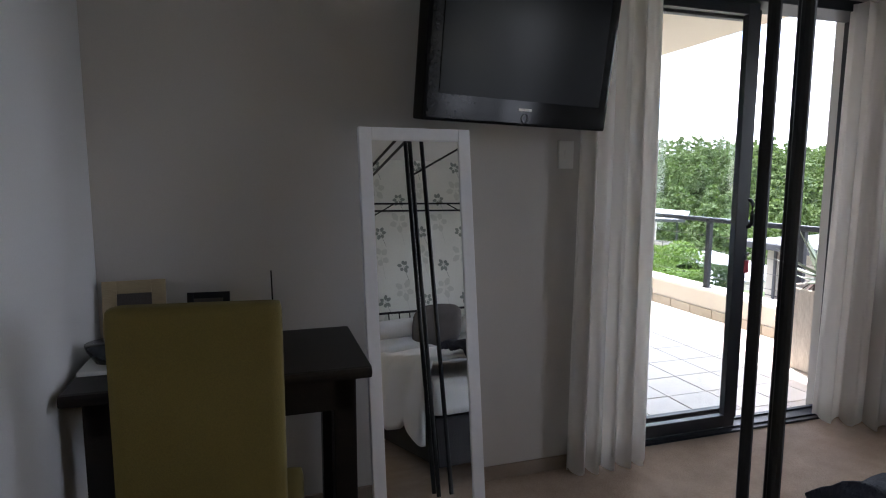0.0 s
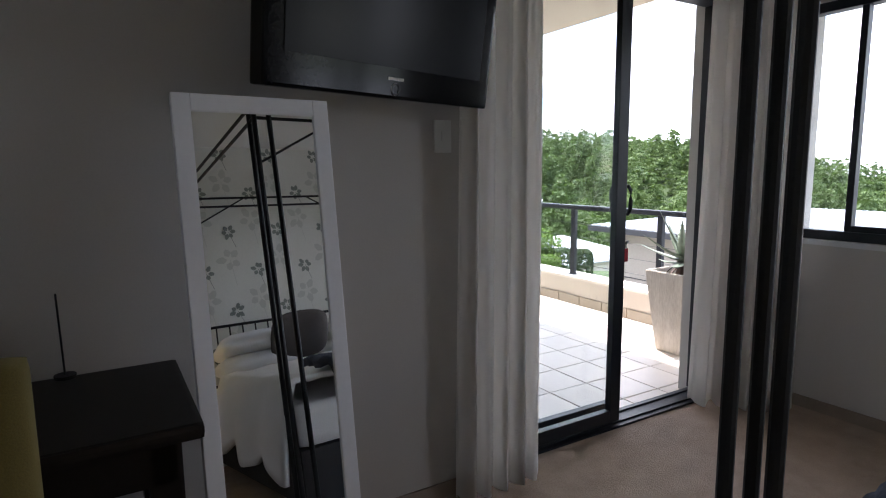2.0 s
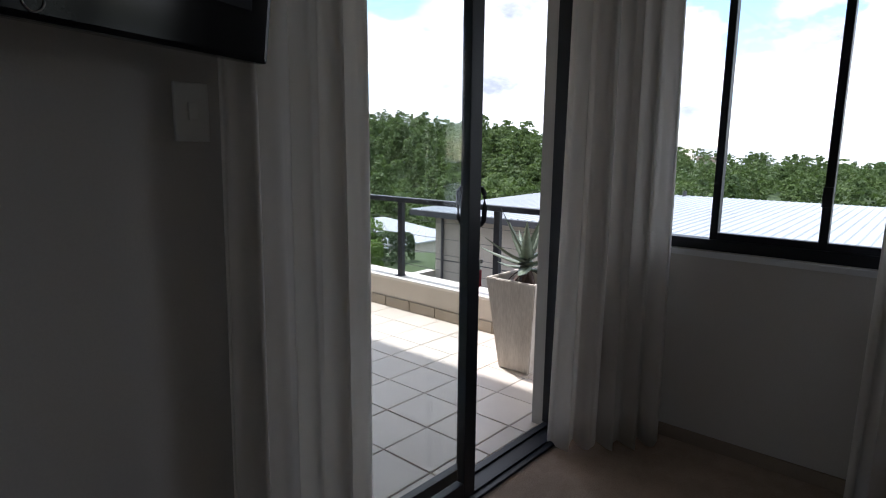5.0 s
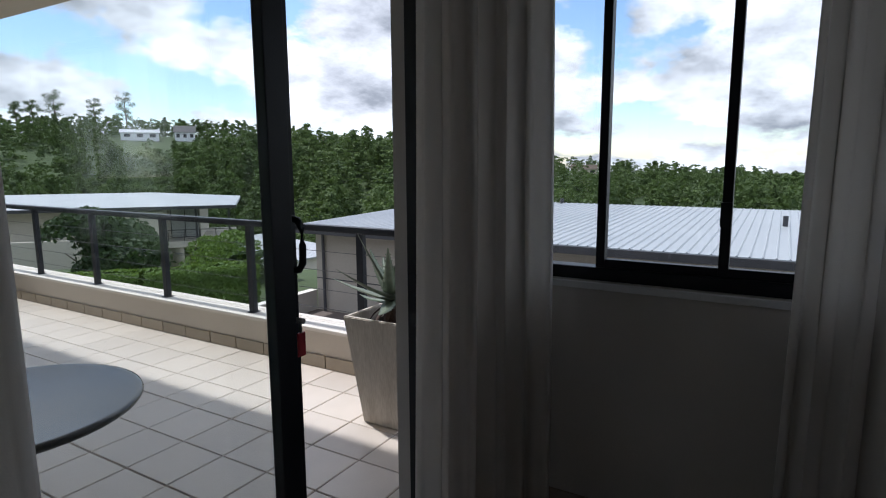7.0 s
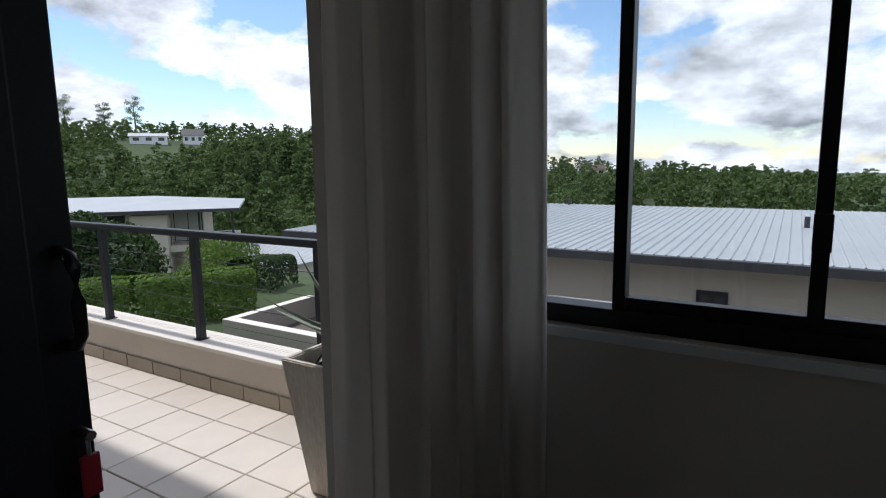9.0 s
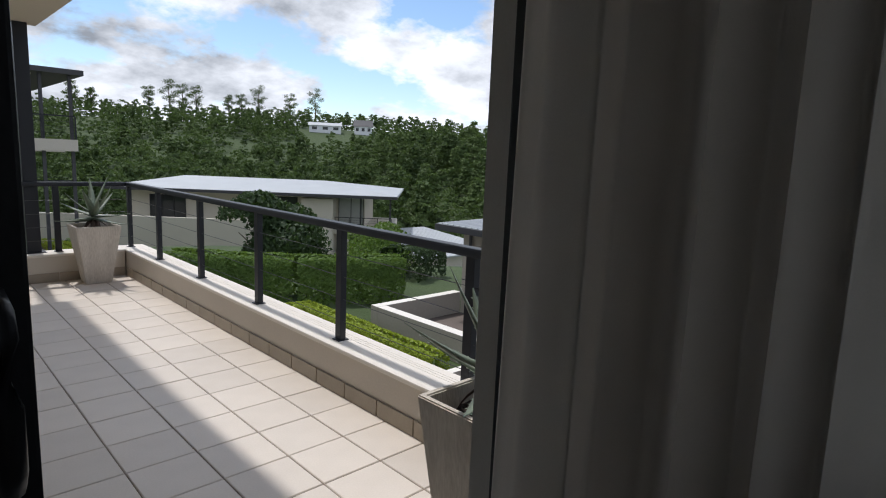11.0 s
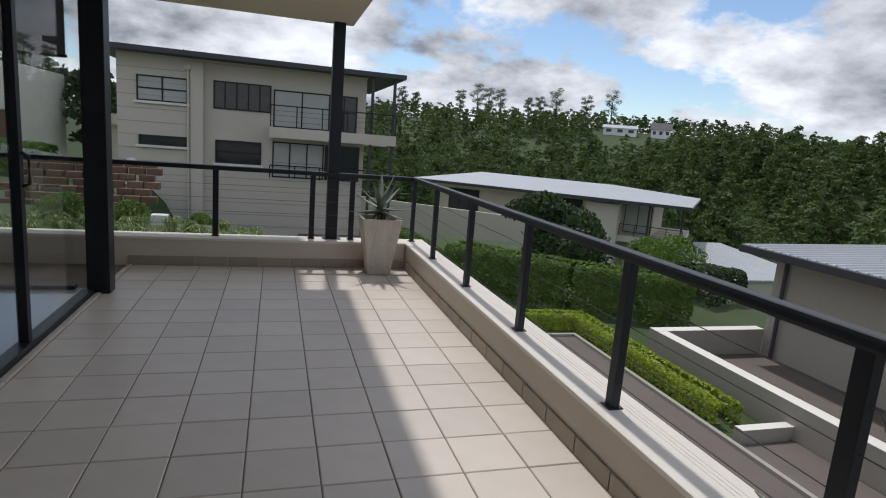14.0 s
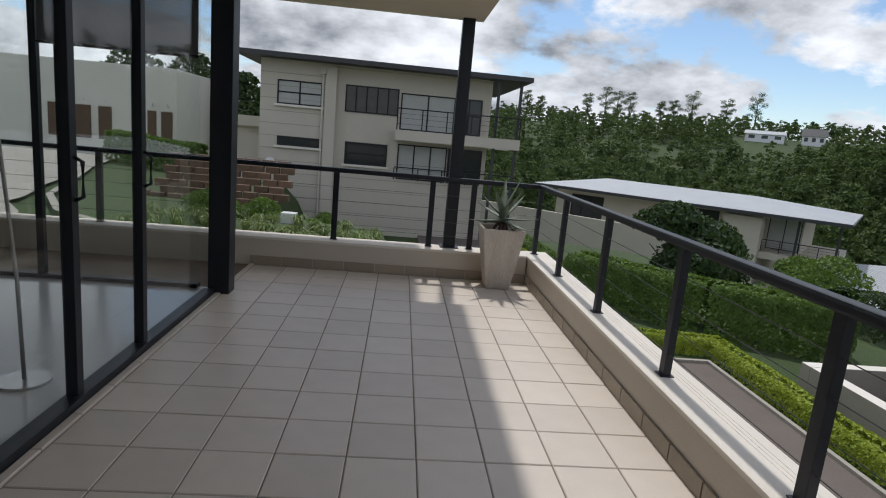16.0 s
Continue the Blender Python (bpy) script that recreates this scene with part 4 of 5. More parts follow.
def land(x, y):
    """Height of the ground: terraces by the houses, a valley, then a wooded hill."""
    d = math.hypot(x, y)
    z = -3.3 - 1.2 * smooth(11, 22, x)
    east = smooth(-6.6, -5.2, x)
    back = (1 - east) * (1 - smooth(24, 40, y)) + east * (1 - smooth(15.5, 18.5, y))
    z += (2.52 - 0.006 * y) * (1 - smooth(-1.9, -0.9, x)) * back * smooth(7.0, 7.6, y)
    z += 0.55 * (1 - smooth(-16, -7, x)) * smooth(9, 26, y)
    z -= 9.0 * smooth(26, 75, d) * smooth(-30, 30, x + y * 0.3)
    bearing = math.degrees(math.atan2(x, y))
    crest = 28.5 - 7.0 * smooth(40, 53, bearing) - 11.5 * smooth(50, 69, bearing) - 8.0 * smooth(68, 95, bearing) + 1.6 * noise.noise((x * 0.012, y * 0.012, 3))
    crest *= smooth(-22, -9, bearing)
    if y > -60:
        z += crest * smooth(95, 330, d)
        # wooded spur in front of the hill
        z += 9.5 * smooth(95, 160, d) * (1 - smooth(165, 235, d)) * smooth(30, 42, bearing) * (1 - smooth(59, 67, bearing))
    z -= 40 * smooth(350, 620, d)
    return z + 0.5 * noise.noise((x * 0.03, y * 0.03, 0)) * smooth(40, 90, d)


bm = bmesh.new()
NR, NA = 120, 260
radii = [0.0] + [1.0 * (2600.0 ** (k / (NR - 1))) for k in range(NR)]
rings = []
for r in radii[1:]:
    rings.append([bm.verts.new((r * math.sin(a * math.tau / NA), 3 + r * math.cos(a * math.tau / NA), land(r * math.sin(a * math.tau / NA), 3 + r * math.cos(a * math.tau / NA)))) for a in range(NA)])
c = bm.verts.new((0, 3, -3.4))
for a in range(NA):
    bm.faces.new((c, rings[0][a], rings[0][(a + 1) % NA]))
for p, q in zip(rings, rings[1:]):
    for a in range(NA):
        bm.faces.new((p[a], q[a], q[(a + 1) % NA], p[(a + 1) % NA]))
tagged(obj("ground", bm, M_GRASS, None, True), "green sloping grass ground falling to a wooded valley", "ground", kind="structure")


def mesh_object(name, verts, faces, material, parent=None):
    me = bpy.data.meshes.new(name)
    me.from_pydata(verts.tolist() if hasattr(verts, "tolist") else verts, [], faces.tolist() if hasattr(faces, "tolist") else faces)
    me.materials.append(material)
    me.update()
    ob = new(name, me)
    ob.parent = parent
    return ob


RNG = np.random.default_rng(4)


def leaf_quads(centres, normals, size):
    """Small folded leaf clumps at the centres, turned about at random near the normals."""
    n = len(centres)
    nr = normals + RNG.normal(0, 0.55, (n, 3))
    nr /= np.linalg.norm(nr, axis=1)[:, None]
    a = np.cross(nr, RNG.normal(0, 1, (n, 3)))
    a /= np.linalg.norm(a, axis=1)[:, None]
    b = np.cross(nr, a)
    s = (size * RNG.uniform(0.6, 1.3, n))[:, None]
    v = np.stack([centres - a * s, centres - b * s * 0.55 + nr * s * 0.15, centres + a * s, centres + b * s * 0.55 + nr * s * 0.15], 1)
    return v.reshape(-1, 3), np.arange(4 * n).reshape(n, 4)


def crown_points(n, h, r, trunk, shape):
    """Points on the lobes of a crown with height h, radius r above a bare trunk."""
    lobes = 9
    out, nrm = [], []
    for k in range(lobes):
        t = (k + 0.5) / lobes
        prof = {"cone": (1 - t) ** 0.7 + 0.12, "round": math.sin(math.pi * (0.15 + 0.8 * t)), "tuft": math.sin(math.pi * (0.25 + 0.7 * t)) * (0.6 + 0.5 * RNG.random())}[shape]
        ang = RNG.uniform(0, math.tau)
        c = np.array([math.cos(ang) * r * prof * 0.5, math.sin(ang) * r * prof * 0.5, trunk + (h - trunk) * t])
        m = n // lobes
        d = RNG.normal(0, 1, (m, 3))
        d /= np.linalg.norm(d, axis=1)[:, None]
        d[:, 2] = np.abs(d[:, 2]) * 0.9 - 0.25
        rad = r * (0.35 + 0.45 * prof) * RNG.uniform(0.75, 1.05, m)[:, None]
        out.append(c + d * rad * np.array([1, 1, 0.8]))
        nrm.append(d)
    return np.concatenate(out), np.concatenate(nrm)


def crown_shell(around, up, r, trunk, shape):
    """Points on a lumpy crown of unit height, a cone or a rounded head."""
    V = []
    ph = RNG.uniform(0, math.tau, 2)
    for j in range(up + 1):
        t = j / up
        prof = (1 - t) ** 0.75 * (0.55 + 0.45 * min(1.0, t * 5)) if shape == "cone" else math.sin(math.pi * (0.12 + 0.86 * t)) ** 0.7
        for k in range(around):
            a = (k + 0.5 * (j % 2)) * math.tau / around
            lump = 1 + 0.22 * math.sin(3 * a + ph[0] + 5 * t) + 0.16 * math.sin(5 * a + ph[1] - 9 * t) + RNG.uniform(-0.2, 0.2)
            rr = r * max(prof, 0.03) * lump
            V.append((rr * math.cos(a), rr * math.sin(a), trunk + (1 - trunk) * t * 0.96 + RNG.uniform(-0.025, 0.025)))
    return np.array(V)


def forest(name, count, place, hrange, leaf, clumps, per, shapes, label):
    """A wood as one mesh: crowns of many small leafy clumps, lit from above."""
    vs, off = [], 0
    templates = []
    for k in range(16):
        shape = shapes[k % len(shapes)]
        r = RNG.uniform(0.22, 0.28) if shape == "cone" else RNG.uniform(0.32, 0.42)
        sv = crown_shell(12, 11, r, 0.06, shape)
        c = np.repeat(sv[RNG.integers(0, len(sv), clumps)] * RNG.uniform(0.62, 1.0, (clumps, 1)) ** np.array([1, 1, 0.2]), per, axis=0)
        d = RNG.normal(0, 1, (clumps * per, 3))
        d /= np.linalg.norm(d, axis=1)[:, None]
        d[:, 2] = np.abs(d[:, 2]) * 0.8 - 0.15
        p = c + d * np.array([0.075, 0.075, 0.05]) * RNG.uniform(0.5, 1.1, (clumps * per, 1))
        q = d + np.array([0, 0, 0.5]) + 0.6 * c * np.array([1, 1, 0]) / r
        templates.append((p, q))
    for _ in range(count):
        x, y = place()
        be, dd = math.degrees(math.atan2(x, y)), math.hypot(x, y)
        if any(abs(be - c) < 2.0 and dist - 24 < dd < dist + 8 for c, dist in HILL_HOUSES):
            continue
        if be > 66 and noise.noise((x * 0.022, y * 0.022, 7)) > 0.22:
            continue
        h = RNG.uniform(*hrange)
        p, q = templates[RNG.integers(16)]
        a = RNG.uniform(0, math.tau)
        T = np.array([[math.cos(a), -math.sin(a), 0], [math.sin(a), math.cos(a), 0], [0, 0, 1]])
        w = RNG.uniform(1.0, 1.45)
        v, f = leaf_quads((p @ T.T) * np.array([h * w, h * w, h]) + np.array([x, y, land(x, y)]), q @ T.T, leaf * h / 10)
        vs.append(v)
        off += len(v)
    return tagged(mesh_object(name, np.concatenate(vs), np.arange(off).reshape(-1, 4), M_WOODS), label, "woodland", kind="stuff")


HILL_HOUSES = ((32.0, 268), (35.6, 272), (48.6, 285), (73.2, 290))


def hill_place(d0, d1, b0, b1):
    def f():
        d = d0 + (d1 - d0) * RNG.random() ** 0.9
        b = radians(RNG.uniform(b0, b1))
        return d * math.sin(b), d * math.cos(b)
    return f


forest("near_woods", 430, hill_place(92, 165, 2, 76), (7.5, 11.5), 0.36, 60, 12, ("cone", "cone", "round"), "dense green plantation wood on the valley side")
forest("hill_woods", 1560, hill_place(150, 345, -8, 102), (5, 9), 0.74, 24, 8, ("round", "cone", "round"), "dense green wood covering the far hillside")


# ---- neighbouring houses ----
def house_window(parent, x, z, w, h, y, bars=2, glass=None, sill=True, cross=False):
    e = new("window")
    e.parent = parent
    bm = bmesh.new()
    t = 0.06
    for lo, hi in (((x, z), (x + w, z + t)), ((x, z + h - t), (x + w, z + h)), ((x, z + t), (x + t, z + h - t)), ((x + w - t, z + t), (x + w, z + h - t))):
        add_box(bm, (lo[0], y - 0.05, lo[1]), (hi[0], y + 0.03, hi[1]))
    if cross:
        add_box(bm, (x + t, y - 0.042, z + h / 2 - 0.03), (x + w - t, y + 0.022, z + h / 2 + 0.03))
    for k in range(1, bars):
        xx = x + w * k / bars
        add_box(bm, (xx - 0.03, y - 0.045, z + t), (xx + 0.03, y + 0.025, z + h - t))
    obj("frame", bm, M_ALU, e)
    box("pane", (x + 0.04, y - 0.01, z + 0.04), (x + w - 0.04, y + 0.01, z + h - 0.04), glass or M_DARKGLASS, e)
    if sill:
        box("sill", (x - 0.1, y - 0.14, z - 0.1), (x + w + 0.1, y - 0.02, z - 0.002), M_HOUSE_PALE, e)


def slab_rail(parent, x0, x1, y, z, h=0.95, step=1.0):
    bm = bmesh.new()
    add_box(bm, (x0, y - 0.03, z + h - 0.05), (x1, y + 0.03, z + h))
    n = max(1, int((x1 - x0) / step))
    for k in range(n + 1):
        xx = x0 + (x1 - x0) * k / n
        add_box(bm, (xx - 0.025, y - 0.025, z), (xx + 0.025, y + 0.025, z + h - 0.05))
    for zz in (0.25, 0.5, 0.7):
        add_box(bm, (x0, y - 0.008, z + zz), (x1, y + 0.008, z + zz + 0.012))
    obj("railing", bm, M_ALU, parent)


def ribbed_roof(parent, corners, ribs, thick=0.12):
    """A sloping metal sheet between four corners (eave a, eave b, ridge b, ridge a) with standing ribs."""
    a, b, c, d = [Vector(p) for p in corners]
    bm = bmesh.new()
    top = [bm.verts.new(p) for p in (a, b, c, d)]
    low = [bm.verts.new(p - Vector((0, 0, thick))) for p in (a, b, c, d)]
    bm.faces.new(top); bm.faces.new(low[::-1])
    for k in range(4):
        bm.faces.new((top[k], top[(k + 1) % 4], low[(k + 1) % 4], low[k]))
    for k in range(1, ribs):
        t = k / ribs
        p, q = a.lerp(b, t), d.lerp(c, t)
        s = (b - a).normalized() * 0.03
        u = Vector((0, 0, 0.032))
        vs = [bm.verts.new(w) for w in (p - s, p + s, p + u, q - s, q + s, q + u)]
        for f in ((0, 1, 2), (3, 5, 4), (0, 2, 5, 3), (1, 4, 5, 2)):
            bm.faces.new([vs[i] for i in f])
    obj("roof", bm, M_ROOF, parent)


def grooves(parent, x0, x1, y, zs):
    bm = bmesh.new()
    for z in zs:
        add_box(bm, (x0, y - 0.012, z), (x1, y + 0.01, z + 0.03))
    obj("joint_line", bm, M_HOUSE_SHADE_GREY, parent)


# double-storey house across the lawn
BY = 28.0
house_b = tagged(empty("apartment_house", (-0.3, 0, 0)), "beige two-storey apartment house with dark framed windows", "house")
bm = bmesh.new()
add_box(bm, (-7.6, BY, -6), (-4.3, BY + 9, 4.15))
add_box(bm, (-4.299, BY + 0.25, -6), (2.8, BY + 9, 4.15))
add_box(bm, (-1.5, BY - 0.9, 1.2), (4.1, BY + 0.24, 1.66))
add_box(bm, (2.801, BY + 1.5, 1.12), (4.1, BY + 9, 1.66))
add_box(bm, (-4.75, BY - 0.12, -6), (-4.25, BY - 0.001, 4.1))
add_box(bm, (-9.5, BY + 3, -6), (-7.601, BY + 9, 1.2))
add_box(bm, (-9.5, BY + 2.5, 1.201), (-7.601, BY + 9, 1.7))
obj("wall", bm, M_HOUSE, house_b)
bm = bmesh.new()
z0, z1 = 4.25, 4.2
vs = [bm.verts.new(p) for p in ((-8.5, BY - 1.0, z0), (4.4, BY - 1.0, z1), (4.4, BY + 10, z1), (-8.5, BY + 10, z0), (-8.5, BY - 1.0, z0 + 0.2), (4.4, BY - 1.0, z1 + 0.2), (4.4, BY + 10, z1 + 0.2), (-8.5, BY + 10, z0 + 0.2))]
for f in ((0, 1, 2, 3), (4, 7, 6, 5), (0, 4, 5, 1), (1, 5, 6, 2), (2, 6, 7, 3), (3, 7, 4, 0)):
    bm.faces.new([vs[i] for i in f])
obj("roof", bm, M_FASCIA, house_b)
box("parapet_band", (-7.6, BY - 0.02, 4.151), (2.8, BY + 8, 4.3), M_HOUSE, house_b)
M_SCREENED = mat("screened_window", (0.10, 0.095, 0.085), (0.07, 0.066, 0.06), 0.35, scale=3, fine=40, bump=0.05)
house_window(house_b, -6.85, 2.33, 1.98, 1.05, BY, 2, M_BLIND, True, True)
house_window(house_b, -6.8, 0.5, 1.9, 0.42, BY, 1)
house_window(house_b, -3.87, 2.25, 2.42, 1.2, BY + 0.25, 5, M_SCREENED, False)
house_window(house_b, -3.78, -0.1, 1.95, 1.02, BY + 0.25, 1, None, True, True)
house_window(house_b, -1.35, 1.661, 2.5, 1.65, BY + 0.25, 2, M_BLIND, False)
house_window(house_b, 1.2, 1.661, 1.2, 1.65, BY + 0.25, 2, None, False)
house_window(house_b, -1.35, -0.6, 2.3, 1.62, BY + 0.25, 3, M_BLIND, False)
house_window(house_b, 1.0, -0.6, 1.6, 1.62, BY + 0.25, 2, None, False)
slab_rail(house_b, -1.45, 4.05, BY - 0.85, 1.66)
slab_rail(house_b, -1.45, 4.05, BY - 0.3, -0.6, 0.6)
grooves(house_b, -7.6, -4.76, BY, [-3.5 + 0.55 * k for k in range(14)])
grooves(house_b, -4.24, 2.8, BY + 0.25, [-3.5 + 0.55 * k for k in range(6)])
bm = bmesh.new()
add_rod(bm, (-4.85, BY - 0.1, -6), (-4.85, BY - 0.1, 3.9), 0.05)
add_box(bm, (-4.98, BY - 0.2, 3.75), (-4.72, BY - 0.01, 4.0), 0.01)
obj("downpipe", bm, M_HOUSE, house_b)
for x in (3.9, 2.9):
    box("column", (x, BY - 0.7, -6), (x + 0.12, BY - 0.58, 4.2), M_FASCIA, house_b)

# low house with the wide flat roof
ax, ay = Vector((11, 53, 0)), Vector((28.7, 37, 0))
rotA = math.degrees(math.atan2(ay.y - ax.y, ay.x - ax.x))
house_a = tagged(empty("flat_roofed_house", (11, 53, 0)), "beige house with a broad pale metal roof", "house")
house_a.rotation_euler = (0, 0, radians(rotA))
LA = (ay - ax).length
bm = bmesh.new()
add_box(bm, (1.5, 1.2, -12), (LA - 5.5, 12, -1.75))
add_box(bm, (LA - 8, 0.3, -12), (LA - 5.4, 1.19, -2.2))
add_box(bm, (LA - 5.5, 1.0, -5.2), (LA - 0.5, 11, -4.7))
add_box(bm, (LA - 5.49, 3.0, -4.69), (LA - 3.0, 11, -1.76))
obj("wall", bm, M_HOUSE, house_a)
bm = bmesh.new()
pts = [(0, -0.5, -1.75), (LA, -0.5, -1.75), (LA, 13, -1.75), (0, 13, -1.75)]
lo = [bm.verts.new((p[0], p[1], -1.95)) for p in pts]
ev = [bm.verts.new(p) for p in pts]
rd = [bm.verts.new((4, 6.2, -0.95)), bm.verts.new((LA - 7, 6.2, -0.95))]
bm.faces.new(lo[::-1])
for k in range(4):
    bm.faces.new((lo[k], lo[(k + 1) % 4], ev[(k + 1) % 4], ev[k]))
bm.faces.new((ev[0], ev[1], rd[1], rd[0])); bm.faces.new((ev[1], ev[2], rd[1])); bm.faces.new((ev[2], ev[3], rd[0], rd[1])); bm.faces.new((ev[3], ev[0], rd[0]))
obj("roof", bm, M_ROOF, house_a)
bm = bmesh.new()
add_box(bm, (-0.04, -0.56, -2.0), (LA + 0.04, -0.505, -1.76))
obj("fascia", bm, M_FASCIA, house_a)
for x in (LA - 0.7, LA - 3.2):
    box("veranda_post", (x, 0.9, -5.0), (x + 0.15, 1.05, -1.96), M_FASCIA, house_a)
bm = bmesh.new()
add_box(bm, (-3, -5.0, -9), (LA - 9.5, -4.75, -3.6), 0.01)
obj("garden_wall", bm, M_HOUSE, house_a)
house_window(house_a, LA - 11.5, -4.4, 3.0, 2.2, 1.2, 3, None, False)
house_window(house_a, LA - 5.3, -4.6, 2.2, 2.6, 3.0, 2, M_BLIND, False)
house_window(house_a, 3, -4.4, 3.0, 2.0, 1.2, 3, None, False)
house_window(house_a, LA - 10, -7.8, 3.5, 1.8, 1.2, 2, None, False)
house_window(house_a, 4, -7.8, 6.5, 2.0, 1.2, 3, None, False)
slab_rail(house_a, LA - 5.3, LA - 0.5, 1.1, -4.7)

# house beyond the courtyard wall with the ribbed roof
house_c = tagged(empty("ribbed_roof_house"), "beige plastered house with a pale ribbed metal roof", "house")
bm = bmesh.new()
add_box(bm, (10.9, -18, -8), (20.5, 12.0, -0.66))
# this wall's shade is put into its plaster colour
obj("wall", bm, M_HOUSE_SHADE_GREY, house_c)
ribbed_roof(house_c, [(10.2, -19, -0.43), (10.2, 12.5, -0.43), (21, 12.5, -0.22), (21, -19, -0.22)], 130)
bm = bmesh.new()
add_box(bm, (10.12, -19, -0.63), (10.195, 12.5, -0.45))
add_rod(bm, (10.8, 11.6, -8), (10.8, 11.6, -0.62), 0.05)
add_rod(bm, (16.0, -1.2, -0.4), (16.0, -1.2, -0.02), 0.07, 12)
add_rod(bm, (20.6, 7.0, -0.3), (20.6, 7.0, 0.0), 0.08, 12)
obj("gutter", bm, M_FASCIA, house_c)
bm = bmesh.new()
for z in (-2.2, -3.4, -4.6):
    add_box(bm, (10.885, -18, z), (10.91, 12.0, z + 0.03))
obj("joint_line", bm, M_FASCIA, house_c)
for y0, y1, z0, z1 in ((0.2, 0.82, -2.28, -1.24), (5.2, 6.6, -3.2, -1.9), (-6.5, -4.5, -3.6, -2.0)):
    e = new("window")
    e.parent = house_c
    bm = bmesh.new()
    for a, b in (((y0, z0), (y1, z0 + 0.07)), ((y0, z1 - 0.07), (y1, z1)), ((y0, z0 + 0.07), (y0 + 0.07, z1 - 0.07)), ((y1 - 0.07, z0 + 0.07), (y1, z1 - 0.07)), (((y0 + y1) / 2 - 0.03, z0 + 0.07), ((y0 + y1) / 2 + 0.03, z1 - 0.07))):
        add_box(bm, (10.84, a[0], a[1]), (10.93, b[0], b[1]))
    obj("frame", bm, M_ALU, e)
    box("pane", (10.87, y0 + 0.05, z0 + 0.05), (10.91, y1 - 0.05, z1 - 0.05), M_DARKGLASS, e)
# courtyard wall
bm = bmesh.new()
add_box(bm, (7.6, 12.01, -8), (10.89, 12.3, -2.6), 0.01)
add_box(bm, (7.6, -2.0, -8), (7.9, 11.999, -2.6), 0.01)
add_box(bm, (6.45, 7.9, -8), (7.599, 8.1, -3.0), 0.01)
# sunlit top and shaded sides painted in: upward faces pale, the rest dark
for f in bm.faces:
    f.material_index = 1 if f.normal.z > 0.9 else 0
cw = obj("courtyard_wall", bm, [M_HOUSE_SHADE_GREY, M_HOUSE_PALE])
tagged(cw, "plain beige plastered courtyard wall", "wall")


# ---- hedges, bushes and path ----
def leafy(name, centres, normals, size, material, label, category, group="", core=None):
    v, f = leaf_quads(centres, normals, size)
    ob = mesh_object(name, v, f, material)
    return tagged(ob, label, category, group)


def hedge(path, w, h, n, size, material, label):
    """A clipped hedge along a line of points on the ground: leaf clumps on a rounded box."""
    pts = [np.array(p) for p in path]
    seg = [np.linalg.norm(b - a) for a, b in zip(pts, pts[1:])]
    C, N = [], []
    for a, b, L in zip(pts, pts[1:], seg):
        m = int(n * L / sum(seg))
        t = RNG.random(m)
        c = a + (b - a) * t[:, None]
        d = (b - a) / L
        s = np.array([-d[1], d[0]])
        ang = RNG.uniform(0, math.pi, m)
        cx, cz = np.cos(ang), np.sin(ang)
        sx = np.sign(cx) * np.abs(cx) ** 0.35 * w / 2
        sz = cz ** 0.35
        bulge = 1 + 0.10 * np.sin(t * L * 2.2) + 0.05 * np.sin(t * L * 6.1 + 2)
        zz = np.array([land(*q) for q in c])
        C.append(np.stack([c[:, 0] + s[0] * sx * bulge, c[:, 1] + s[1] * sx * bulge, zz + sz * h * (0.9 + 0.1 * bulge) * np.where(RNG.random(m) < 0.4, RNG.random(m), 1)], 1))
        N.append(np.stack([s[0] * cx, s[1] * cx, cz], 1))
    return leafy("hedge", np.concatenate(C), np.concatenate(N), size, material, label, "hedge")


def bush(x, y, z, r, h, n, size, material, label, name="bush"):
    e = tagged(empty(name, (x, y, z)), label, name)
    p, q = crown_points(n, h, r, h * 0.12, "round")
    v, f = leaf_quads(p, q, size)
    mesh_object("foliage", v, f, material, e)
    bm = bmesh.new()
    add_tube(bm, [(0, 0, -0.5), (0.05, 0, h * 0.3), (0, 0.05, h * 0.6)], [0.05 * h / 2, 0.04 * h / 2, 0.015 * h], 7)
    for k in range(5):
        a = k * 1.3
        add_tube(bm, [(0.03, 0, h * (0.2 + 0.06 * k)), (math.cos(a) * r * 0.5, math.sin(a) * r * 0.5, h * (0.5 + 0.06 * k))], [0.012 * h, 0.005 * h], 5)
    obj("trunk", bm, M_BARK, e)
    return e


tagged(box("courtyard_paving", (7.9, -3, -3.7), (10.9, 12, -3.26), M_ASPHALT), "brown paved courtyard behind the wall", "paving", kind="structure")
tagged(box("brick_apron", (6.41, -6, -3.7), (7.59, 7.85, -3.25), M_ASPHALT), "red-brown paved apron beside the driveway", "paving", kind="structure")
# driveway bay with a kerb
tagged(box("driveway", (0.3, -12, -3.7), (6.25, 13.6, -3.27), M_ASPHALT), "brown paved driveway below the balcony", "driveway", kind="structure")
bm = bmesh.new()
add_box(bm, (6.251, -12, -3.7), (6.35, 13.70, -3.20), 0.01)
add_box(bm, (2.0, 13.601, -3.7), (6.25, 13.70, -3.20), 0.01)
tagged(obj("kerb", bm, M_HOUSE_SHADE_GREY), "low concrete kerb along the driveway", "kerb", kind="structure")
tagged(box("side_road", (-0.4, 13.9, -3.7), (3.2, 60, -3.20), M_ASPHALT), "paved road running down between the houses", "road", kind="structure")
hedge([(6.8, 8.6), (6.8, 14.3)], 0.58, 0.45, 6000, 0.05, M_HEDGE_LIME, "low clipped lime green hedge beside the driveway")
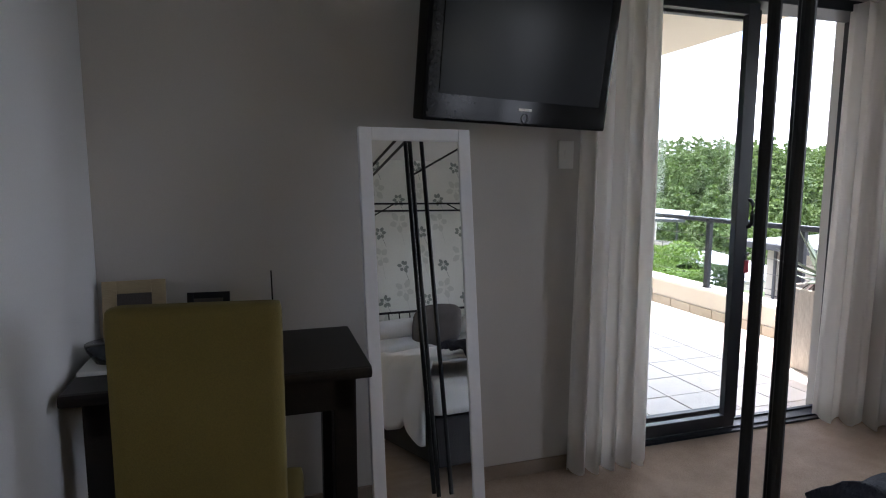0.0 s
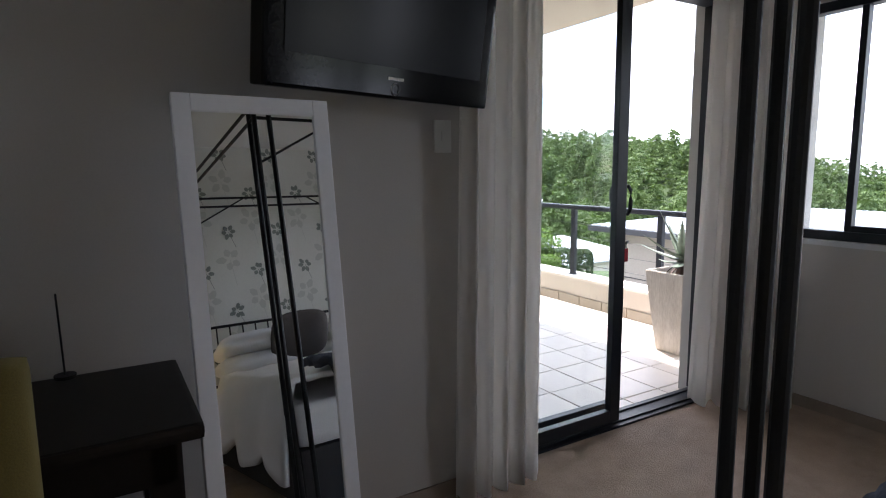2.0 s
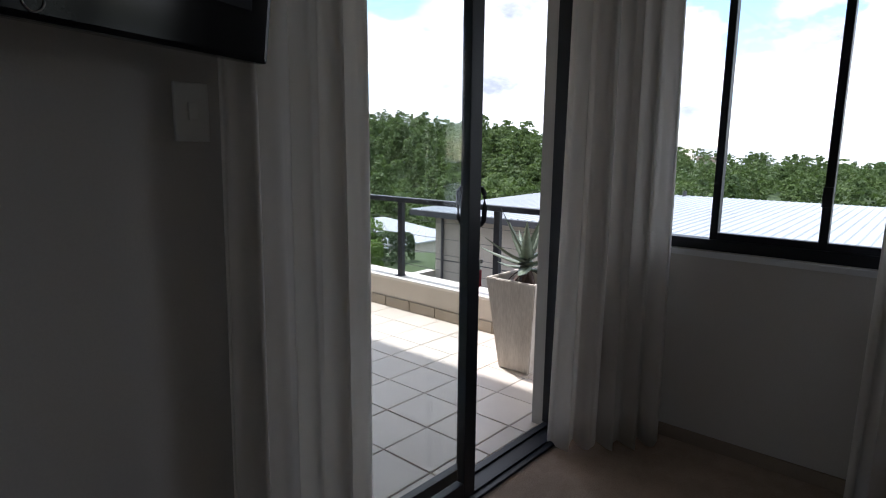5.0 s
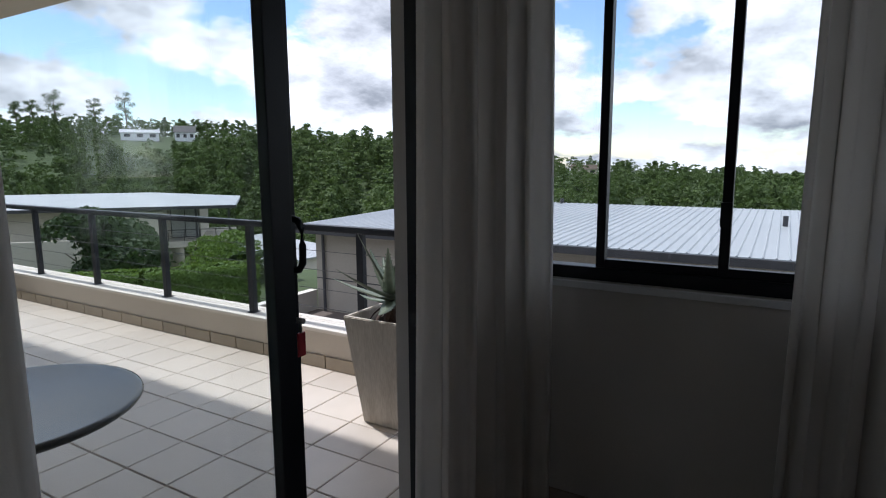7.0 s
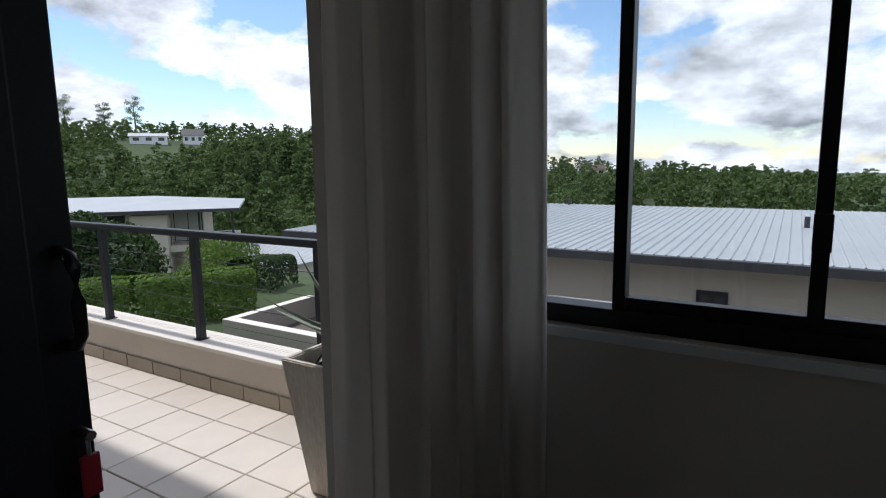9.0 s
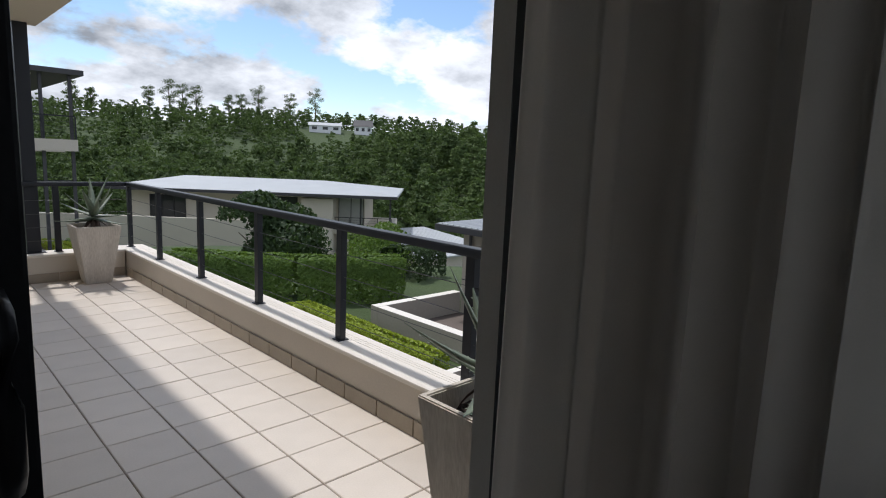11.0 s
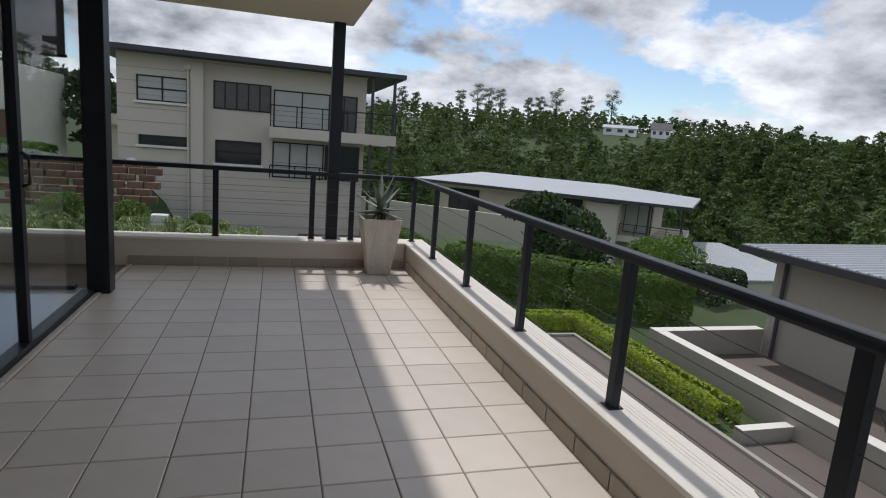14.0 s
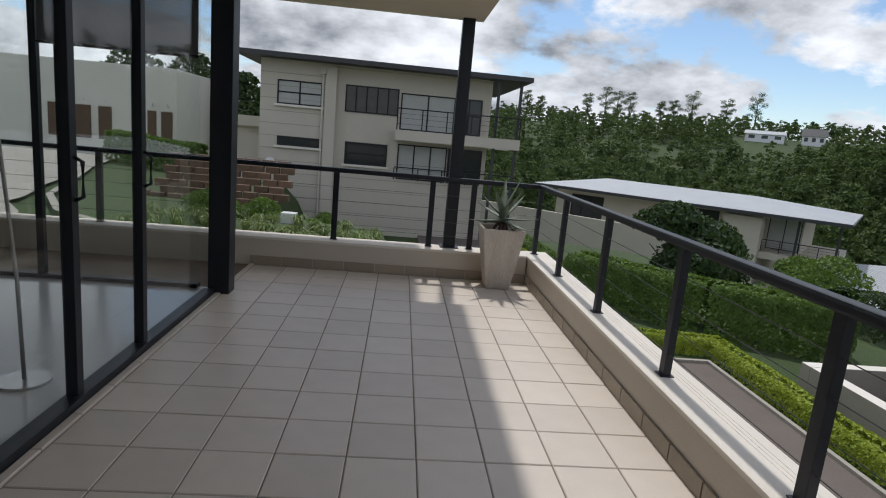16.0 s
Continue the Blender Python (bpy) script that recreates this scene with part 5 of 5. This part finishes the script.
hedge([(7.0, 14.4), (4.0, 14.8)], 0.6, 0.42, 4500, 0.05, M_HEDGE_LIME, "low clipped lime green hedge at the driveway end")
hedge([(10.6, 14.6), (7.6, 16.3), (4.6, 19.5)], 1.5, 1.45, 16000, 0.075, M_HEDGE, "tall clipped green hedge behind the driveway")
hedge([(3.7, 20), (3.2, 34)], 0.8, 0.6, 5000, 0.07, M_HEDGE_LIME, "low clipped green hedge along the road")
hedge([(4.9, 21), (4.4, 32)], 0.8, 0.6, 5000, 0.07, M_HEDGE, "low clipped green hedge along the road")
bush(9.6, 22.5, -4.2, 2.2, 3.7, 8000, 0.12, M_BUSH, "dense dark green rounded tree", "tree")
bush(13.2, 19.0, -4.0, 1.5, 2.5, 2600, 0.085, M_HEDGE, "feathery light green small tree", "tree")
bush(14.6, 22.0, -4.2, 1.3, 2.2, 2000, 0.085, M_HEDGE, "feathery light green small tree", "tree")


def tuft(x, y, s, seed):
    """A clump of arching strap leaves."""
    r = random.Random(seed)
    e = tagged(empty("grass_tuft", (x, y, land(x, y))), "clump of arching pale green strap leaves", "plant", "tufts in the bed")
    bm = bmesh.new()
    for k in range(60):
        a, lean, L = r.uniform(0, math.tau), r.uniform(0.15, 1.1), s * r.uniform(0.6, 1.1)
        d, sd = Vector((math.cos(a), math.sin(a), 0)), Vector((-math.sin(a), math.cos(a), 0)) * 0.013
        p = [Vector((0, 0, -0.02)) + d * 0.08, Vector((0, 0, L * 0.7)) + d * lean * L * 0.5, Vector((0, 0, L * (0.9 - 0.45 * lean))) + d * lean * L]
        q = [bm.verts.new(p[0] - sd), bm.verts.new(p[0] + sd), bm.verts.new(p[1] + sd), bm.verts.new(p[1] - sd), bm.verts.new(p[2])]
        bm.faces.new(q[:4]); bm.faces.new((q[3], q[2], q[4]))
    obj("leaves", bm, M_TUFT, e)
    return e


M_TUFT = mat("strap_leaves", (0.30, 0.36, 0.15), (0.15, 0.21, 0.07), 0.6, scale=3, fine=20, bump=0)
let_light_through(M_TUFT, (0.28, 0.36, 0.10), 0.3)
grnd = random.Random(8)
for k in range(34):
    x = -7.2 + 6.4 * k / 33 + grnd.uniform(-0.2, 0.2)
    tuft(x, 13.1 + grnd.uniform(-0.9, 1.5) - 0.06 * x, grnd.uniform(0.32, 0.55), k)
for x, y, s in ((-6.4, 16.0, 0.75), (-5.4, 16.8, 0.55), (-3.4, 16.2, 0.7), (-2.6, 16.6, 0.6), (-4.9, 15.9, 0.8), (-1.4, 15.6, 0.5), (-5.9, 15.3, 0.9)):
    bush(x, y, land(x, y) - 0.1, s * 0.6, s * 0.75, 2200, 0.042, M_HEDGE, "rounded green garden shrub", "shrub")
hedge([(-6.2, 17.9), (-1.6, 17.6)], 0.9, 0.35, 3500, 0.06, M_HEDGE, "low loose green planting in the garden bed")
hedge([(12.6, 17.2), (16.5, 19.5)], 1.6, 1.3, 4500, 0.085, M_BUSH, "loose dark green shrubs below the houses")
box_x = -4.25
cabinet = tagged(box("utility_box", (box_x, 15.0, land(box_x, 15) - 0.3), (box_x + 0.36, 15.3, land(box_x, 15) + 0.25), M_PLASTIC, None, 0.02), "white metal utility box in the garden bed", "utility box")
dish = tagged(empty("satellite_dish", (-7.3, BY - 0.35, -0.3)), "white satellite dish on the house wall", "satellite dish")
bm = bmesh.new()
add_tube(bm, [(0, 0, 0), (0, -0.05, 0.02), (0.0, -0.12, 0.04)], [0.04, 0.17, 0.22], 20)
obj("reflector", bm, M_PLASTIC, dish, True)
bm = bmesh.new()
add_rod(bm, (0, 0, 0), (0, 0.36, -0.1), 0.025)
obj("arm", bm, M_FASCIA, dish)
# stacked retaining blocks
retaining = tagged(empty("retaining_wall", (0, 0, 0)), "stepped brown retaining wall of planted earth blocks", "retaining wall", kind="structure")
M_BLOCK = mat("earth_block", (0.20, 0.13, 0.085), (0.12, 0.075, 0.05), 0.95, scale=4, fine=40, bump=0.5, vary=0.25)
bm = bmesh.new()
add_box(bm, (-0.2, -0.12, -0.1), (0.2, 0.12, 0.1), 0.02)
me_block = obj("block", bm, M_BLOCK, retaining)
me_block.location = (-8.75, 18.0, -0.8)
for r in range(7):
    for k in range(8):
        t = new("block", me_block.data)
        t.location = (-8.3 + 0.46 * k + 0.23 * (r % 2) + grnd.uniform(-0.05, 0.05), 18.0 + 0.22 * r + grnd.uniform(-0.04, 0.04), -0.85 + 0.18 * r)
        t.parent = retaining
hedge([(-12.8, 25), (-9.3, 24.6)], 1.2, 1.2, 5000, 0.09, M_HEDGE, "clipped dark green hedge by the garages")
garages = tagged(empty("garage_block"), "white garage block with brown doors", "building")
box("wall", (-34, 38, -2.5), (-15.2, 46, 4.05), M_HOUSE_PALE, garages)
for x, w in ((-22.65, 0.85), (-21.05, 0.85), (-19.75, 0.75), (-16.9, 0.5), (-16.1, 0.65)):
    box("door", (x, 37.93, -0.45), (x + w, 38.05, 1.5), M_DOORWOOD, garages, 0.01)
    box("wall_lamp", (x + w / 2 - 0.06, 37.85, 1.75), (x + w / 2 + 0.06, 37.999, 1.95), M_PLASTIC, garages, 0.02)
for x, y, h in ((-13.6, 46, 5.5), (-11, 50, 7), (-20, 56, 7.5), (-26, 57, 8), (-8.5, 46, 7)):
    bush(x, y, -0.9, h * 0.38, h, 3200, 0.2, M_BUSH, "leafy green garden tree", "tree")


def draped_strip(name, path, width, lift, material, label, category):
    """A strip that follows the ground along a line of points."""
    pts = [Vector((*p, 0)) for p in path]
    bm = bmesh.new()
    rows = []
    for i, (p, q) in enumerate(zip(pts, pts[1:])):
        for k in range(13 if i == len(pts) - 2 else 12):
            c = p.lerp(q, k / 12)
            d0 = (pts[i] - pts[i - 1]).normalized() if i else (q - p).normalized()
            d = d0.lerp((q - p).normalized(), min(1, k / 6)).normalized()
            n = Vector((-d.y, d.x, 0))
            rows.append([bm.verts.new((w.x, w.y, land(w.x, w.y) + lift)) for w in [c + n * width * (j / 8 - 0.5) for j in range(9)]])
    for p, q in zip(rows, rows[1:]):
        for j in range(8):
            bm.faces.new((p[j], p[j + 1], q[j + 1], q[j]))
    ob = obj(name, bm, material)
    return tagged(ob, label, category, kind="structure")


draped_strip("driveway_upper", [(-4.0, 9.4), (-7.5, 9.6), (-10.0, 10.8), (-11.8, 13.0), (-13.0, 16.5), (-14.5, 23.0), (-18.5, 37.5)], 4.4, 0.10, M_CONCRETE, "pale concrete drive curving up to the garages", "driveway")
draped_strip("kerb_upper", [(-4.6, 12.05), (-6.9, 12.4), (-8.6, 13.6), (-9.9, 15.6), (-11.9, 21.5)], 0.16, 0.15, M_CONCRETE, "thin concrete kerb round the grass bank", "kerb")
white_roof = tagged(empty("white_roofed_house"), "low house with a white sheet roof", "house")
box("wall", (29, 34, -14), (38, 44, -6.5), M_HOUSE, white_roof)
ribbed_roof(white_roof, [(28.5, 33.5, -6.5), (38.5, 33.5, -6.5), (38.5, 44.5, -5.6), (28.5, 44.5, -5.6)], 24)


# tall gums on the skyline
def gum(bearing, d, top):
    x, y = d * math.sin(radians(bearing)), d * math.cos(radians(bearing))
    h = 1.5 + d * math.tan(radians(top)) - land(x, y)
    e = tagged(empty("gum_tree", (x, y, land(x, y))), "tall slender gum tree with tufted crown", "tree", "tall gums on the skyline")
    bm = bmesh.new()
    add_tube(bm, [(0, 0, -1), (0.2, 0, h * 0.4), (0, 0.2, h * 0.7), (0.1, 0, h * 0.95)], [0.4, 0.32, 0.22, 0.06], 7)
    C, N = [], []
    for k in range(11):
        a, t = k * 2.4, 0.45 + 0.05 * k + RNG.uniform(-0.03, 0.03)
        rr = h * 0.17 * (1.15 - 0.75 * abs(t - 0.68) / 0.35) * RNG.uniform(0.5, 1.1)
        tip = np.array([math.cos(a) * rr, math.sin(a) * rr, h * (t + 0.05)])
        add_tube(bm, [(0, 0, h * (t - 0.08)), tuple(tip)], [0.12, 0.04], 5)
        v = RNG.normal(0, 1, (150, 3))
        v /= np.linalg.norm(v, axis=1)[:, None]
        C.append(tip + v * np.array([1, 1, 0.6]) * h * 0.105 * RNG.uniform(0.4, 1.15, (150, 1)))
        N.append(v)
    obj("trunk", bm, M_BARK, e)
    v, f = leaf_quads(np.concatenate(C), np.concatenate(N), 0.27)
    mesh_object("foliage", v, f, M_WOODS, e)


for k, (be, top) in enumerate(((11.3, 4.85), (12.6, 4.5), (16.9, 5.05), (18.5, 5.69), (19.6, 5.4), (20.7, 5.34), (23.4, 4.74), (24.5, 4.9), (26.0, 5.7), (28.8, 5.24), (31.1, 5.73))):
    gum(be, 318 + 4 * (k % 3), top)


def hill_house(bearing, d, w, depth, h, roof_h, label, roof_mat):
    x, y = d * math.sin(radians(bearing)), d * math.cos(radians(bearing))
    e = tagged(empty("hill_house", (x, y, land(x, y) + 0.6)), label, "house", "houses on the hill")
    e.rotation_euler = (0, 0, -radians(bearing))
    box("wall", (-w / 2, 0, -9), (w / 2, depth, h), M_WHITE_WOOD if roof_mat is not M_BARK else M_HOUSE, e)
    bm = bmesh.new()
    vs = [bm.verts.new(p) for p in ((-w / 2 - 0.6, -0.6, h), (w / 2 + 0.6, -0.6, h), (w / 2 + 0.6, depth + 0.6, h), (-w / 2 - 0.6, depth + 0.6, h), (-w / 2 - 0.3, depth / 2, h + roof_h), (w / 2 + 0.3, depth / 2, h + roof_h))]
    for f in ((0, 1, 5, 4), (2, 3, 4, 5), (1, 2, 5), (3, 0, 4), (3, 2, 1, 0)):
        bm.faces.new([vs[i] for i in f])
    obj("roof", bm, roof_mat, e)
    for k in range(3):
        xx = -w / 2 + w * (k + 0.5) / 3
        box("window", (xx - w * 0.08, -0.06, h * 0.3), (xx + w * 0.08, 0.05, h * 0.8), M_DARKGLASS, e)


hill_house(32.0, 268, 14, 6, 2.6, 1.4, "long low white house among hillside trees", M_ROOF)
hill_house(35.6, 272, 8, 6, 3.0, 3.0, "small white gabled house among hillside trees", M_FASCIA)
hill_house(48.6, 285, 9, 6, 2.6, 2.0, "white house with a brown roof on hillside", M_BARK)
hill_house(73.2, 290, 12, 7, 2.6, 2.2, "brown roofed house among hillside trees", M_BARK)


# ---- tiles: one mesh shared by alike pieces ----
def tile_mesh(name, w, d, h, material, bev=0.004):
    bm = bmesh.new()
    add_box(bm, (-w / 2, -d / 2, -h), (w / 2, d / 2, 0))
    top = [e for e in bm.edges if all(v.co.z > -1e-6 for v in e.verts)]
    bmesh.ops.bevel(bm, geom=top, offset=bev, segments=1, affect="EDGES")
    me = bpy.data.meshes.new(name)
    bm.to_mesh(me)
    bm.free()
    me.materials.append(material)
    return me


G = 0.006
full = tile_mesh("tile", PITCH - G, PITCH - G, 0.02, M_TILE)
trnd = random.Random(3)
cols = [k for k in range(0, 9)]
for r in range(-1, 22):
    for k in cols:
        x0, y0 = TX0 + k * PITCH, TY0 + r * PITCH
        x1, y1 = min(x0 + PITCH, PX), min(y0 + PITCH, PY)
        y0 = max(y0, Y_START)
        if x1 - x0 < 0.03 or y1 - y0 < 0.03:
            continue
        whole = x1 - x0 > PITCH - 0.001 and y1 - y0 > PITCH - 0.001
        me = full if whole else tile_mesh("tile", x1 - x0 - G, y1 - y0 - G, 0.02, M_TILE)
        t = new("tile", me)
        t.location = ((x0 + x1) / 2, (y0 + y1) / 2, trnd.uniform(-0.0012, 0.0008))
        t.parent = balcony_floor
strip = tile_mesh("tile", abs(TX0 - (GX + 0.03)) - G, PITCH - G, 0.02, M_TILE)
for r in range(0, 22):
    t = new("tile", strip)
    t.location = ((TX0 + GX + 0.03) / 2, TY0 + 0.1 + r * PITCH, 0.010)
    t.parent = balcony_floor

long_t = tile_mesh("skirting_tile", 0.014, PITCH - 0.012, 0.10, M_TILE_SKIRT, 0.003)
wide_t = tile_mesh("skirting_tile", PITCH - G, 0.012, 0.10, M_TILE_SKIRT, 0.003)
pe, pn = bpy.data.objects["parapet_east"], bpy.data.objects["parapet_north"]
for r in range(-1, 21):
    t = new("skirting_tile", long_t)
    t.location, t.parent = (PX - 0.008, TY0 + (r + 0.75) * PITCH, 0.10), pe
for k in range(0, 9):
    t = new("skirting_tile", wide_t)
    t.location, t.parent = (TX0 + (k + 0.35) * PITCH, PY - 0.008, 0.10), pn
